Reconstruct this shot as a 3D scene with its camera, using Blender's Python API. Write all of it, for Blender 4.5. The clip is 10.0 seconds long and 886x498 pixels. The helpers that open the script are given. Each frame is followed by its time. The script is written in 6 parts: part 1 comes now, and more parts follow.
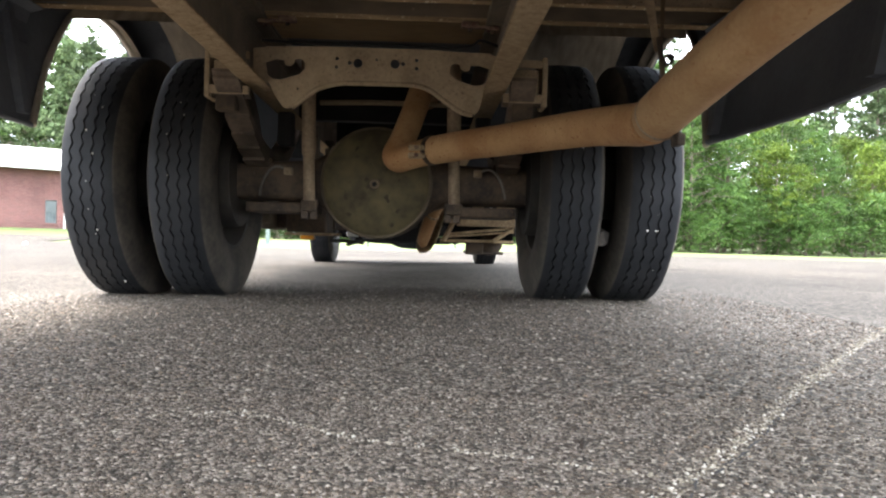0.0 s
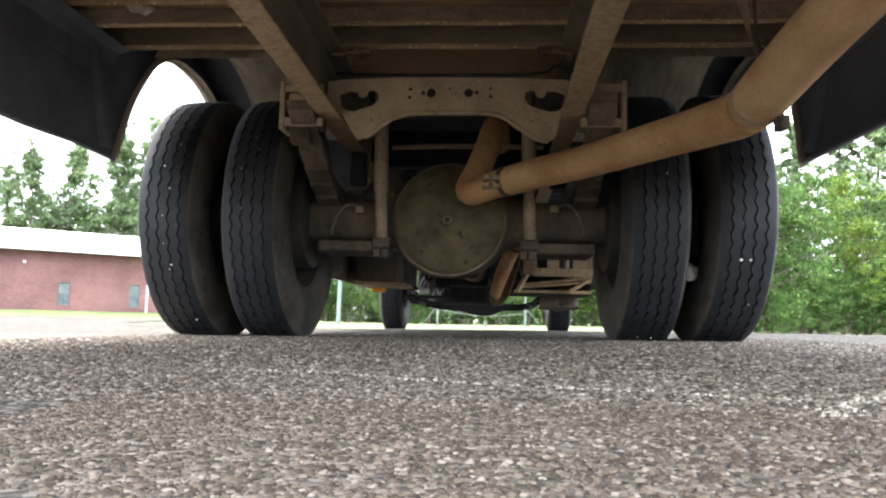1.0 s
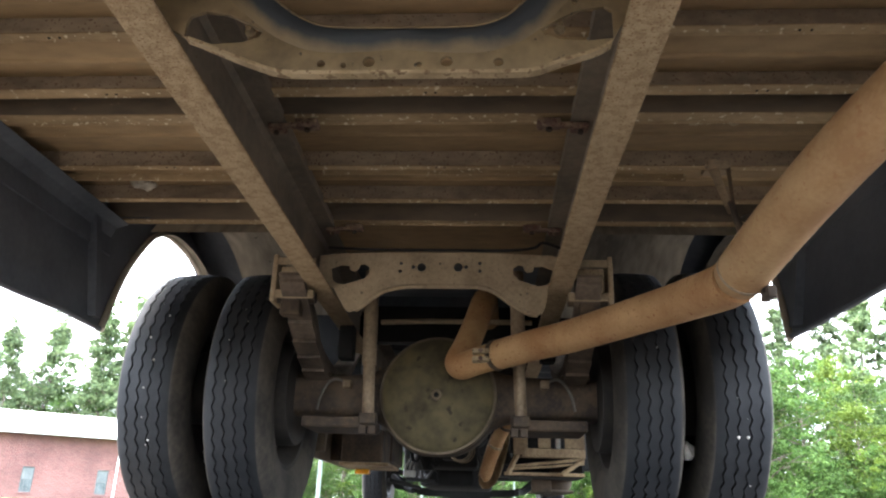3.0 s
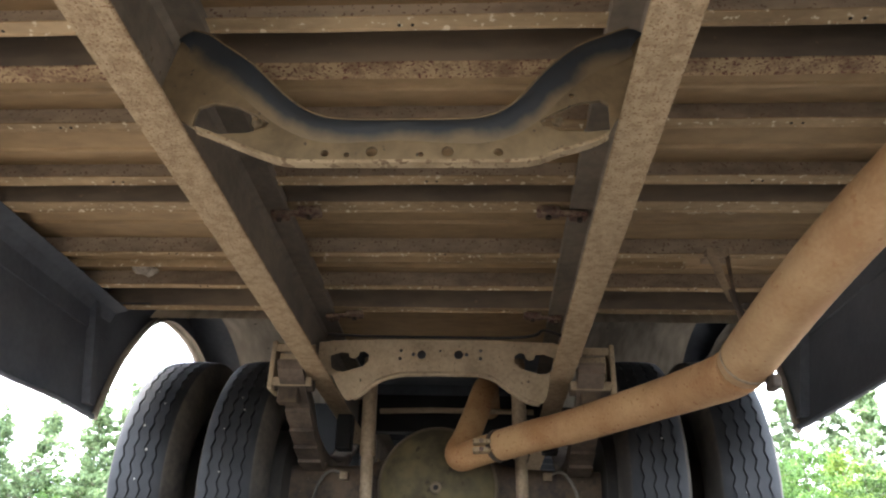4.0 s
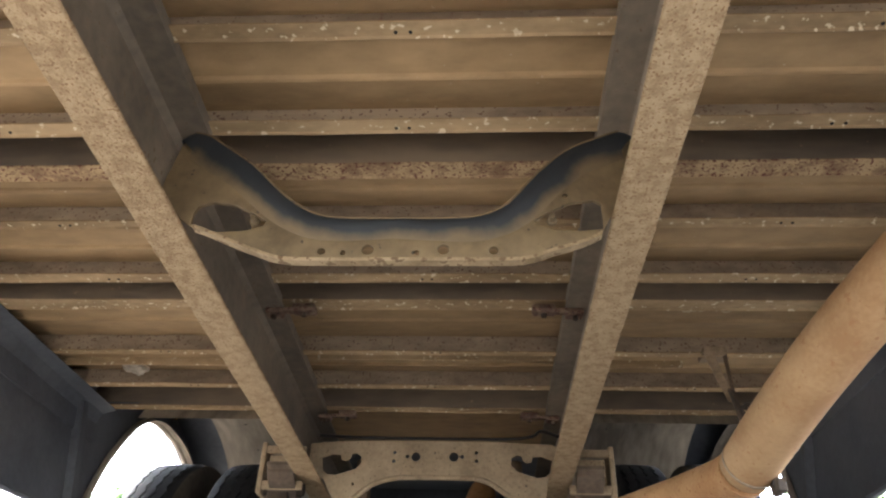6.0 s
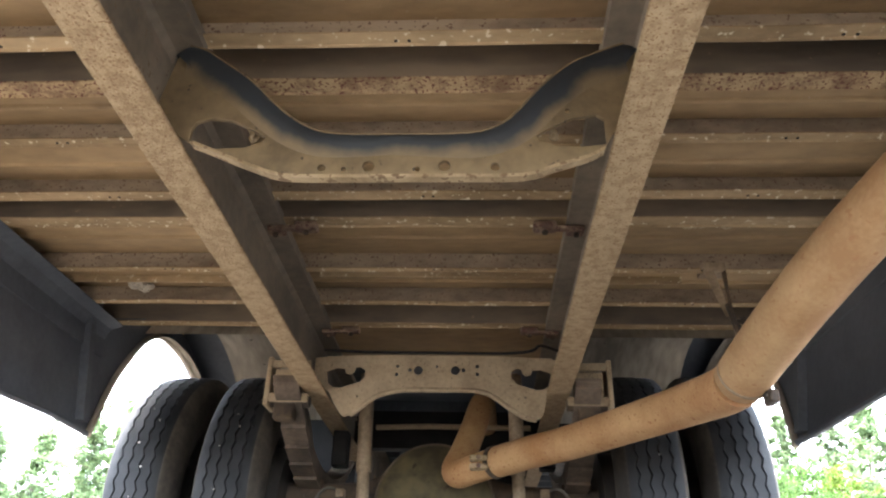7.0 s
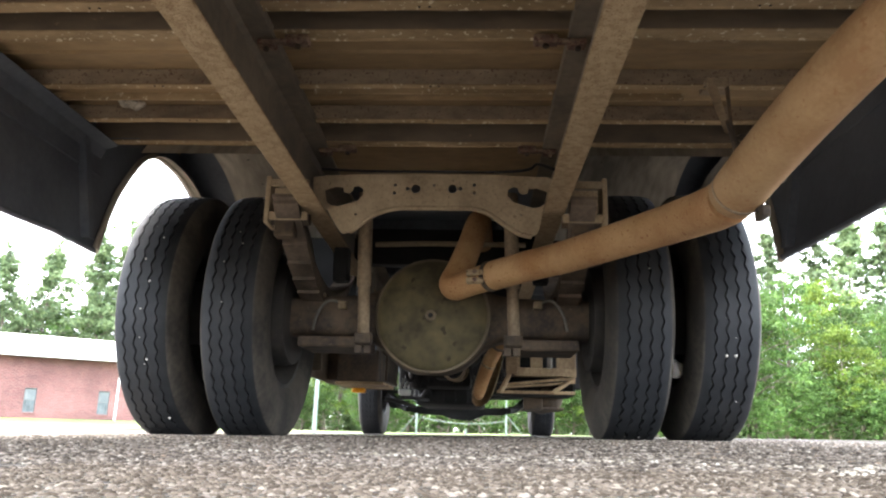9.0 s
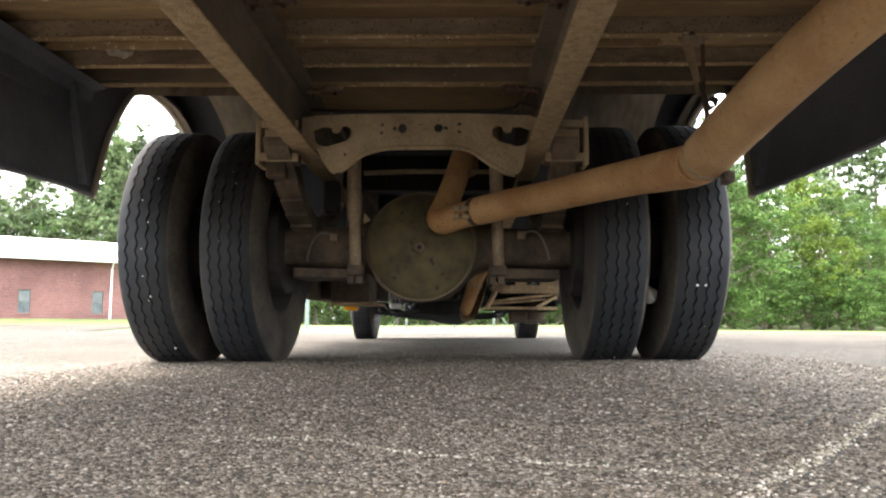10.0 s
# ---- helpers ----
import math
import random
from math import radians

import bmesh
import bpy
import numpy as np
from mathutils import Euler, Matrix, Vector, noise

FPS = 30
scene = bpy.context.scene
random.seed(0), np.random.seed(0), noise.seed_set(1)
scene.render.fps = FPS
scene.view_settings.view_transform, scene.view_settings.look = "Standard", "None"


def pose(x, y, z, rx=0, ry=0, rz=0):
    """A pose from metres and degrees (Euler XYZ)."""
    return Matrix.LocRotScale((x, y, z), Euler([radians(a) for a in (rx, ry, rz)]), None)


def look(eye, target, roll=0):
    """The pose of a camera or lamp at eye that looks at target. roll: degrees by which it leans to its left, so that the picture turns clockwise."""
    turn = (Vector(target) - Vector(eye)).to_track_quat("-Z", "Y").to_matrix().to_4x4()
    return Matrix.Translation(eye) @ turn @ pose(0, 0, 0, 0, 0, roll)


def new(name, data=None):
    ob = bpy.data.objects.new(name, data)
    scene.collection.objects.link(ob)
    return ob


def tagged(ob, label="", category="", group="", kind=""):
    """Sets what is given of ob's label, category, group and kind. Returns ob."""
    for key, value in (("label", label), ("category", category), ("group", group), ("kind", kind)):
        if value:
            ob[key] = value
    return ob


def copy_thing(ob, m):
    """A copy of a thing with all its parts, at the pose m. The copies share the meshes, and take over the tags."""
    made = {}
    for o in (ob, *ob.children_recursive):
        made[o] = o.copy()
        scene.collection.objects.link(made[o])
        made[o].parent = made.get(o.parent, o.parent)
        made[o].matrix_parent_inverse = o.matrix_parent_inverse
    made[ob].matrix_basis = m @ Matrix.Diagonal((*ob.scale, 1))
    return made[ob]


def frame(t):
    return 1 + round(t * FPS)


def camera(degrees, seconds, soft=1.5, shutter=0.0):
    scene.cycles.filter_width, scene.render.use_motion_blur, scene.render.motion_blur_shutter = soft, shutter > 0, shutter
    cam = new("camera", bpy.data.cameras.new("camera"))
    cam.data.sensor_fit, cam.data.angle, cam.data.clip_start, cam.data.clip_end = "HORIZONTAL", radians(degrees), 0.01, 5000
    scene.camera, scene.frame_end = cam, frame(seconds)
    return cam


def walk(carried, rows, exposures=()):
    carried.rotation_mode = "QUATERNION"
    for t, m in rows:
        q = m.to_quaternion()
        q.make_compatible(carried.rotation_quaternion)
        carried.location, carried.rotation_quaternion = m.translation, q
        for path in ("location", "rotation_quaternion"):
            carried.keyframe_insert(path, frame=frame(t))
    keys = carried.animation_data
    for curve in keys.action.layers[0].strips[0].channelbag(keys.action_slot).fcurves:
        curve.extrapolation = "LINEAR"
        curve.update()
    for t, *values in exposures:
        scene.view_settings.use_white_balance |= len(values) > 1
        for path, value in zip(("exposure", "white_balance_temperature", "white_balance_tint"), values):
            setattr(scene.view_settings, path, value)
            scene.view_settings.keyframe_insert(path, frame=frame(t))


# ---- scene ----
cam = camera(62.3, 10.0, soft=2.2)
PATH = [
    (0, (0.183, 0.924, 0.249), (0.221, 2.923, 0.215), 1.6),
    (0.2, (0.188, 0.975, 0.176), (0.176, 2.972, 0.278), 1.6),
    (0.5, (0.163, 1.033, 0.1), (0.031, 3.022, 0.256), 2.1),
    (0.7, (0.154, 1.028, 0.087), (-0.004, 3.015, 0.257), 1.8),
    (1, (0.162, 1.04, 0.065), (0.008, 3.025, 0.26), 1.4),
    (1.5, (0.150, 1.053, 0.038), (0.0122, 3.0306, 0.3031), 1.29),
    (2, (0.150, 1.053, 0.038), (0.0130, 3.0062, 0.4442), 1.47),
    (2.5, (0.149, 1.052, 0.038), (0.0238, 2.9725, 0.5836), 1.62),
    (3, (0.149, 1.052, 0.038), (0.0278, 2.9308, 0.7131), 1.66),
    (3.2, (0.149, 1.052, 0.038), (0.0265, 2.9128, 0.7607), 1.76),
    (4.5, (0.148, 1.052, 0.038), (0.0254, 2.7875, 1.0245), 2.08),
    (5, (0.148, 1.052, 0.038), (0.0313, 2.7393, 1.1054), 2.01),
    (5.2, (0.148, 1.052, 0.038), (0.0324, 2.7257, 1.1268), 2.18),
    (6.3, (0.148, 1.052, 0.038), (0.0387, 2.7030, 1.1616), 1.98),
    (6.5, (0.148, 1.052, 0.038), (0.0368, 2.7280, 1.1236), 1.97),
    (7, (0.148, 1.054, 0.036), (0.0343, 2.8197, 0.9674), 1.81),
    (7.5, (0.148, 1.055, 0.034), (0.0353, 2.8846, 0.8339), 1.84),
    (8, (0.148, 1.058, 0.031), (0.0386, 2.9310, 0.7225), 1.60),
    (8.5, (0.148, 1.060, 0.028), (0.0410, 2.9678, 0.6186), 1.60),
    (9, (0.148, 1.059, 0.028), (0.0453, 2.9977, 0.5082), 1.46),
    (9.5, (0.149, 1.058, 0.028), (0.0524, 3.0211, 0.3978), 1.21),
    (9.7, (0.145, 1.036, 0.059), (0.058, 3.011, 0.368), 0.9),
    (10, (0.152, 0.921, 0.16), (0.086, 2.911, 0.354), 0.4),
]
EXPOSURES = [(0.0, 3.3, 6550, 10), (0.5, 3.3, 6500, 10), (1.0, 3.35, 6450, 10), (2.0, 3.5, 6300, 10), (2.5, 3.7, 6300, 10), (3.2, 4.0, 6300, 10), (4.5, 4.5, 6250, 10), (6.5, 4.75, 6250, 10), (7.5, 4.7, 6250, 10), (8.0, 4.55, 6250, 10),
             (8.5, 4.25, 6350, 10), (9.0, 3.9, 6500, 10), (9.6, 3.5, 6850, 10), (10.0, 3.35, 7000, 10)]
walk(cam, [(t, look(eye, target, roll)) for t, eye, target, roll in PATH], EXPOSURES)

# ---- world, sun ----
world = bpy.data.worlds.new("sky")
scene.world = world
world.use_nodes = True
wn, wl = world.node_tree.nodes, world.node_tree.links
wn.clear()
sky = wn.new("ShaderNodeTexSky")
sky.sky_type = "NISHITA"
sky.sun_disc = False
SUN_EL, SUN_AZ = 56.0, 300.0
sky.sun_elevation, sky.sun_rotation = radians(SUN_EL), radians(SUN_AZ)
sky.air_density, sky.dust_density, sky.ozone_density = 1.0, 3.0, 1.0
# thin bright cloud cover over the blue, brighter overhead than near the horizon
wco = wn.new("ShaderNodeTexCoord")
wnoise = wn.new("ShaderNodeTexNoise")
wnoise.inputs["Scale"].default_value, wnoise.inputs["Detail"].default_value = 2.6, 7.0
wramp = wn.new("ShaderNodeValToRGB")
wramp.color_ramp.elements[0].position, wramp.color_ramp.elements[1].position = 0.30, 0.55
wramp.color_ramp.elements[0].color, wramp.color_ramp.elements[1].color = (0.15, 0.15, 0.15, 1), (0.70, 0.70, 0.70, 1)
wmix = wn.new("ShaderNodeMixRGB")
wmix.inputs[2].default_value = (11.5, 12.2, 13.3, 1)
wbg = wn.new("ShaderNodeBackground")
wbg.inputs["Strength"].default_value = 0.15
wout = wn.new("ShaderNodeOutputWorld")
wl.new(wco.outputs["Generated"], wnoise.inputs["Vector"])
wl.new(wnoise.outputs["Fac"], wramp.inputs["Fac"])
wl.new(wramp.outputs["Color"], wmix.inputs[0])
wl.new(sky.outputs["Color"], wmix.inputs[1])
wsep = wn.new("ShaderNodeSeparateXYZ")
wgrad = wn.new("ShaderNodeMapRange")
wgrad.inputs["To Min"].default_value, wgrad.inputs["To Max"].default_value = 0.43, 1.29
wdim = wn.new("ShaderNodeVectorMath")
wdim.operation = "SCALE"
wl.new(wco.outputs["Generated"], wsep.inputs["Vector"])
wl.new(wsep.outputs["Z"], wgrad.inputs["Value"])
wl.new(wmix.outputs["Color"], wdim.inputs[0])
wl.new(wgrad.outputs["Result"], wdim.inputs["Scale"])
wl.new(wdim.outputs["Vector"], wbg.inputs["Color"])
wl.new(wbg.outputs["Background"], wout.inputs["Surface"])

sun = new("sun", bpy.data.lights.new("sun", "SUN"))
sun.data.energy, sun.data.angle, sun.data.color = 1.0, radians(24), (1.0, 0.96, 0.90)
_az = radians(SUN_AZ)
sun_from = Vector((math.sin(_az) * math.cos(radians(SUN_EL)), math.cos(_az) * math.cos(radians(SUN_EL)), math.sin(radians(SUN_EL))))
sun.matrix_world = look(sun_from * 50, (0, 0, 0))


# ---- materials ----
def mat(name, colors, rough=0.8, metal=0.0, scale=(6.0, 60.0), stops=(0.35, 0.65), bump=0.3, bump_scale=80.0,
        speck=None, speck_scale=90.0, speck_at=0.66, stretch=(1, 1, 1), per_island=0.0, per_object=0.0, bump_dist=0.002, spec=0.5):
    """A worn surface: two colours mixed at a large and a fine scale, specks of a third, fine relief."""
    m = bpy.data.materials.new(name)
    m.use_nodes = True
    nt = m.node_tree
    n, l = nt.nodes, nt.links
    b = n["Principled BSDF"]
    co = n.new("ShaderNodeTexCoord")
    mp = n.new("ShaderNodeMapping")
    mp.inputs["Scale"].default_value = stretch
    l.new(co.outputs["Object"], mp.inputs["Vector"])
    big = n.new("ShaderNodeTexNoise")
    big.inputs["Scale"].default_value, big.inputs["Detail"].default_value = scale[0], 6.0
    fine = n.new("ShaderNodeTexNoise")
    fine.inputs["Scale"].default_value, fine.inputs["Detail"].default_value = scale[1], 3.0
    for t in (big, fine):
        l.new(mp.outputs["Vector"], t.inputs["Vector"])
    add = n.new("ShaderNodeMath")
    add.operation = "MULTIPLY_ADD"
    l.new(fine.outputs["Fac"], add.inputs[0])
    add.inputs[1].default_value = 0.45
    l.new(big.outputs["Fac"], add.inputs[2])
    off = n.new("ShaderNodeMath")
    off.operation = "SUBTRACT"
    l.new(add.outputs[0], off.inputs[0])
    off.inputs[1].default_value = 0.225
    ramp = n.new("ShaderNodeValToRGB")
    ramp.color_ramp.elements[0].position, ramp.color_ramp.elements[1].position = stops
    ramp.color_ramp.elements[0].color = (*colors[0], 1)
    ramp.color_ramp.elements[1].color = (*colors[1], 1)
    l.new(off.outputs[0], ramp.inputs["Fac"])
    out = ramp.outputs["Color"]
    if speck:
        sp = n.new("ShaderNodeTexNoise")
        sp.inputs["Scale"].default_value, sp.inputs["Detail"].default_value = speck_scale, 2.0
        l.new(co.outputs["Object"], sp.inputs["Vector"])
        sr = n.new("ShaderNodeValToRGB")
        sr.color_ramp.elements[0].position, sr.color_ramp.elements[1].position = speck_at, speck_at + 0.05
        l.new(sp.outputs["Fac"], sr.inputs["Fac"])
        mx = n.new("ShaderNodeMixRGB")
        l.new(sr.outputs["Color"], mx.inputs[0])
        l.new(out, mx.inputs[1])
        mx.inputs[2].default_value = (*speck, 1)
        out = mx.outputs["Color"]
    if per_island or per_object:
        hsv = n.new("ShaderNodeHueSaturation")
        if per_island:
            g = n.new("ShaderNodeNewGeometry")
            src, amount = g.outputs["Random Per Island"], per_island
        else:
            g = n.new("ShaderNodeObjectInfo")
            src, amount = g.outputs["Random"], per_object
        mr = n.new("ShaderNodeMapRange")
        mr.inputs["To Min"].default_value, mr.inputs["To Max"].default_value = 1 - amount, 1 + amount
        l.new(src, mr.inputs["Value"])
        l.new(mr.outputs["Result"], hsv.inputs["Value"])
        l.new(out, hsv.inputs["Color"])
        out = hsv.outputs["Color"]
    l.new(out, b.inputs["Base Color"])
    b.inputs["Metallic"].default_value = metal
    b.inputs["Specular IOR Level"].default_value = spec
    rr = n.new("ShaderNodeMapRange")
    rr.inputs["To Min"].default_value, rr.inputs["To Max"].default_value = max(0.05, rough - 0.12), min(1.0, rough + 0.12)
    l.new(fine.outputs["Fac"], rr.inputs["Value"])
    l.new(rr.outputs["Result"], b.inputs["Roughness"])
    if bump:
        bn = n.new("ShaderNodeTexNoise")
        bn.inputs["Scale"].default_value, bn.inputs["Detail"].default_value = bump_scale, 4.0
        l.new(co.outputs["Object"], bn.inputs["Vector"])
        bp = n.new("ShaderNodeBump")
        bp.inputs["Strength"].default_value, bp.inputs["Distance"].default_value = bump, bump_dist
        l.new(bn.outputs["Fac"], bp.inputs["Height"])
        l.new(bp.outputs["Normal"], b.inputs["Normal"])
    return m


def dust_over(name, paint, dirt):
    """Dark paint under road dust, thicker where the mesh's dust layer says so, with a ragged limit."""
    m = mat(name, [paint, tuple(1.5 * c for c in paint)], 0.65, scale=(5, 60))
    n, l = m.node_tree.nodes, m.node_tree.links
    b = n["Principled BSDF"]
    under = b.inputs["Base Color"].links[0].from_socket
    at = n.new("ShaderNodeAttribute")
    at.attribute_name = "dust"
    co = n.new("ShaderNodeTexCoord")
    no = n.new("ShaderNodeTexNoise")
    no.inputs["Scale"].default_value, no.inputs["Detail"].default_value = 14.0, 8.0
    l.new(co.outputs["Object"], no.inputs["Vector"])
    add = n.new("ShaderNodeMath")
    l.new(at.outputs["Fac"], add.inputs[0])
    l.new(no.outputs["Fac"], add.inputs[1])
    mr = n.new("ShaderNodeMapRange")
    mr.inputs["From Min"].default_value, mr.inputs["From Max"].default_value = 1.06, 1.46
    l.new(add.outputs[0], mr.inputs["Value"])
    mx = n.new("ShaderNodeMixRGB")
    l.new(mr.outputs["Result"], mx.inputs[0])
    l.new(under, mx.inputs[1])
    mx.inputs[2].default_value = (*dirt, 1)
    l.new(mx.outputs["Color"], b.inputs["Base Color"])
    return m


M_WEB = mat("dark_frame_paint", [(0.118, 0.099, 0.076), (0.246, 0.202, 0.150)], 0.72, scale=(3.5, 45), stops=(0.34, 0.70), speck=(0.15, 0.108, 0.072), speck_at=0.66, speck_scale=90, bump=0.4)
M_FLANGE = mat("mud_dusted_steel", [(0.275, 0.192, 0.105), (0.405, 0.302, 0.180)], 0.9, scale=(50, 240), stops=(0.36, 0.64), bump=1.0, bump_scale=200, bump_dist=0.004, speck=(0.205, 0.118, 0.056), speck_scale=210, speck_at=0.59)
M_FLOOR = mat("brown_undercoat", [(0.190, 0.124, 0.060), (0.425, 0.290, 0.152)], 0.72, scale=(1.6, 26), stops=(0.28, 0.74), stretch=(0.55, 1.2, 1), speck=(0.46, 0.37, 0.26), speck_at=0.735, speck_scale=95, bump=0.5, bump_scale=45, per_object=0.10)
M_RIB = mat("rib_dusty_steel", [(0.169, 0.127, 0.088), (0.351, 0.273, 0.189)], 0.75, scale=(4, 40), stretch=(0.5, 1, 1), speck=(0.13, 0.075, 0.05), speck_at=0.62, speck_scale=130)
M_LIP = mat("chipped_lip", [(0.215, 0.147, 0.077), (0.405, 0.292, 0.165)], 0.75, scale=(5, 60), stretch=(0.5, 1, 1), stops=(0.32, 0.68), speck=(0.60, 0.51, 0.36), speck_at=0.625, speck_scale=62)
M_RUSTLIP = mat("rusted_lip", [(0.19, 0.118, 0.065), (0.40, 0.288, 0.160)], 0.85, scale=(24, 130), stops=(0.37, 0.62), speck=(0.120, 0.046, 0.030), speck_at=0.565, speck_scale=140)
M_EXH = mat("rusty_exhaust", [(0.300, 0.146, 0.056), (0.440, 0.268, 0.124)], 0.82, scale=(6, 80), stops=(0.34, 0.66), speck=(0.23, 0.095, 0.035), speck_at=0.63, speck_scale=80, bump=0.35)
M_EXH2 = mat("dusty_tailpipe", [(0.260, 0.143, 0.062), (0.355, 0.222, 0.108)], 0.82, scale=(9, 110), speck=(0.255, 0.130, 0.055), speck_at=0.65, speck_scale=70, bump=0.35)
M_CROSS = mat("dusty_crossmember", [(0.225, 0.168, 0.104), (0.42, 0.325, 0.210)], 0.82, scale=(7, 70), stops=(0.28, 0.68), speck=(0.15, 0.105, 0.065), speck_at=0.64, speck_scale=130)
M_CROSSDK = dust_over("blue_black_paint", (0.014, 0.018, 0.022), (0.150, 0.108, 0.057))
M_DUSTED = mat("dust_coated_plate", [(0.092, 0.066, 0.034), (0.225, 0.162, 0.086)], 0.78, scale=(4, 50), stops=(0.28, 0.70), speck=(0.05, 0.038, 0.026), speck_at=0.68, speck_scale=70)
M_GRIME = mat("oily_grime", [(0.030, 0.020, 0.014), (0.104, 0.070, 0.042)], 0.75, scale=(9, 70), bump=0.6, speck=(0.15, 0.11, 0.075), speck_at=0.69, speck_scale=80)
M_SHOCK = mat("dusty_shock", [(0.155, 0.111, 0.069), (0.309, 0.232, 0.150)], 0.8, scale=(9, 80), bump=0.3)
M_AXLE = mat("grimy_axle", [(0.035, 0.025, 0.017), (0.108, 0.075, 0.046)], 0.85, scale=(9, 70), bump=0.5)
M_COVER = mat("olive_cover", [(0.042, 0.033, 0.018), (0.112, 0.090, 0.043)], 0.75, scale=(9, 30), stops=(0.30, 0.72), bump=0.35, bump_scale=40, speck=(0.036, 0.027, 0.016), speck_at=0.64, speck_scale=24, spec=0.25)
# black undercoat, lightened and blued to hold the haze; also used for shaded floor
M_SKIRT = mat("hazed_undercoat_and_shade", [(0.062, 0.070, 0.084), (0.130, 0.142, 0.160)], 0.55, scale=(3, 50), stops=(0.3, 0.7), bump=0.4)
M_WELL = mat("wheelhouse_coat", [(0.195, 0.169, 0.134), (0.520, 0.455, 0.364)], 0.8, scale=(5, 34), stops=(0.32, 0.72), stretch=(1, 0.25, 0.25), speck=(0.05, 0.04, 0.03), speck_at=0.74, speck_scale=28)
M_PAINT = mat("body_paint", [(0.62, 0.36, 0.04), (0.66, 0.40, 0.05)], 0.35, bump=0.02)
M_RUBBER = mat("tyre_rubber", [(0.008, 0.009, 0.011), (0.018, 0.019, 0.021)], 0.72, scale=(10, 90), bump=0.25, speck=(0.05, 0.048, 0.044), speck_at=0.76, speck_scale=90, spec=0.30)
M_RUBSIDE = mat("tyre_sidewall", [(0.028, 0.025, 0.022), (0.082, 0.070, 0.056)], 0.85, scale=(5, 50), bump=0.25, spec=0.25)
M_RIM = mat("rim_steel", [(0.014, 0.013, 0.012), (0.045, 0.038, 0.031)], 0.8, bump=0.3)
# black of the machinery, also put on sheets that stand in for shade
M_BLACK = mat("black_machinery_and_shade", [(0.004, 0.004, 0.004), (0.014, 0.013, 0.012)], 0.85, scale=(8, 60), bump=0.4)
M_TANK = mat("rusty_box_steel", [(0.185, 0.118, 0.062), (0.41, 0.295, 0.165)], 0.8, scale=(7, 60), speck=(0.15, 0.075, 0.035), speck_at=0.66, speck_scale=90)
M_AMBER = mat("amber_lens", [(0.85, 0.33, 0.01), (0.95, 0.42, 0.02)], 0.3, bump=0.0)
M_ZINC = mat("zinc_bits", [(0.35, 0.32, 0.28), (0.55, 0.5, 0.43)], 0.5, metal=0.6, bump=0.3)
M_PEBBLE = mat("pebble", [(0.45, 0.42, 0.38), (0.7, 0.67, 0.62)], 0.8, per_island=0.3)
M_PATCH = mat("bare_primer", [(0.27, 0.205, 0.125), (0.42, 0.34, 0.23)], 0.8, scale=(14, 80), speck=(0.20, 0.14, 0.08), speck_at=0.60, speck_scale=90)
M_TRIMMETAL = mat("bright_aluminium", [(0.62, 0.62, 0.60), (0.80, 0.80, 0.78)], 0.35, metal=0.7, bump=0.05)
M_CLIP = mat("rusty_clip", [(0.11, 0.068, 0.052), (0.26, 0.185, 0.125)], 0.85, scale=(20, 90), stops=(0.38, 0.62), speck=(0.10, 0.045, 0.032), speck_at=0.55, speck_scale=110)
M_CHIP = mat("chipped_cream_lip", [(0.205, 0.148, 0.080), (0.36, 0.275, 0.165)], 0.8, scale=(14, 70), stops=(0.36, 0.62), speck=(0.150, 0.098, 0.052), speck_at=0.555, speck_scale=70)
M_SPRING = mat("spring_rust", [(0.061, 0.046, 0.034), (0.153, 0.114, 0.082)], 0.85, scale=(9, 60), bump=0.5)
# oily brown, raised to paint the light the rim gets off the ground
M_RIMCOAT = mat("oily_rim_lit_tone", [(0.070, 0.052, 0.031), (0.165, 0.122, 0.074)], 0.75, scale=(7, 50), stops=(0.3, 0.7), bump=0.4)
M_HOLE = mat("hole_dark", [(0.006, 0.006, 0.006), (0.012, 0.011, 0.01)], 0.9, bump=0.0)
# darker brown that puts the shade of the deep floor bays into the colour
M_RECESS_SHADE = mat("recess_shade_tone", [(0.098, 0.076, 0.056), (0.200, 0.150, 0.100)], 0.7, scale=(3, 30), stretch=(0.3, 1, 1), speck=(0.24, 0.165, 0.11), speck_at=0.72, speck_scale=70)
M_HOSE = mat("hose_rubber", [(0.085, 0.077, 0.064), (0.165, 0.148, 0.122)], 0.6, bump=0.1)


# ---- mesh helpers ----
def finish(name, bm, material, parent=None, label="", smooth=False):
    me = bpy.data.meshes.new(name)
    bmesh.ops.recalc_face_normals(bm, faces=bm.faces)
    if smooth:
        for f in bm.faces:
            f.smooth = True
    bm.to_mesh(me)
    bm.free()
    for m in material if isinstance(material, (list, tuple)) else (material,):
        me.materials.append(m)
    if smooth:
        me.set_sharp_from_angle(angle=radians(40))
    ob = new(name, me)
    if parent:
        ob.parent = parent
    if label:
        ob["label"] = label
    return ob




def thing(name, label, category, at=(0, 0, 0), **kw):
    ob = new(name)
    ob.location = at
    ob.empty_display_size = 0.1
    return tagged(ob, label, category, **kw)


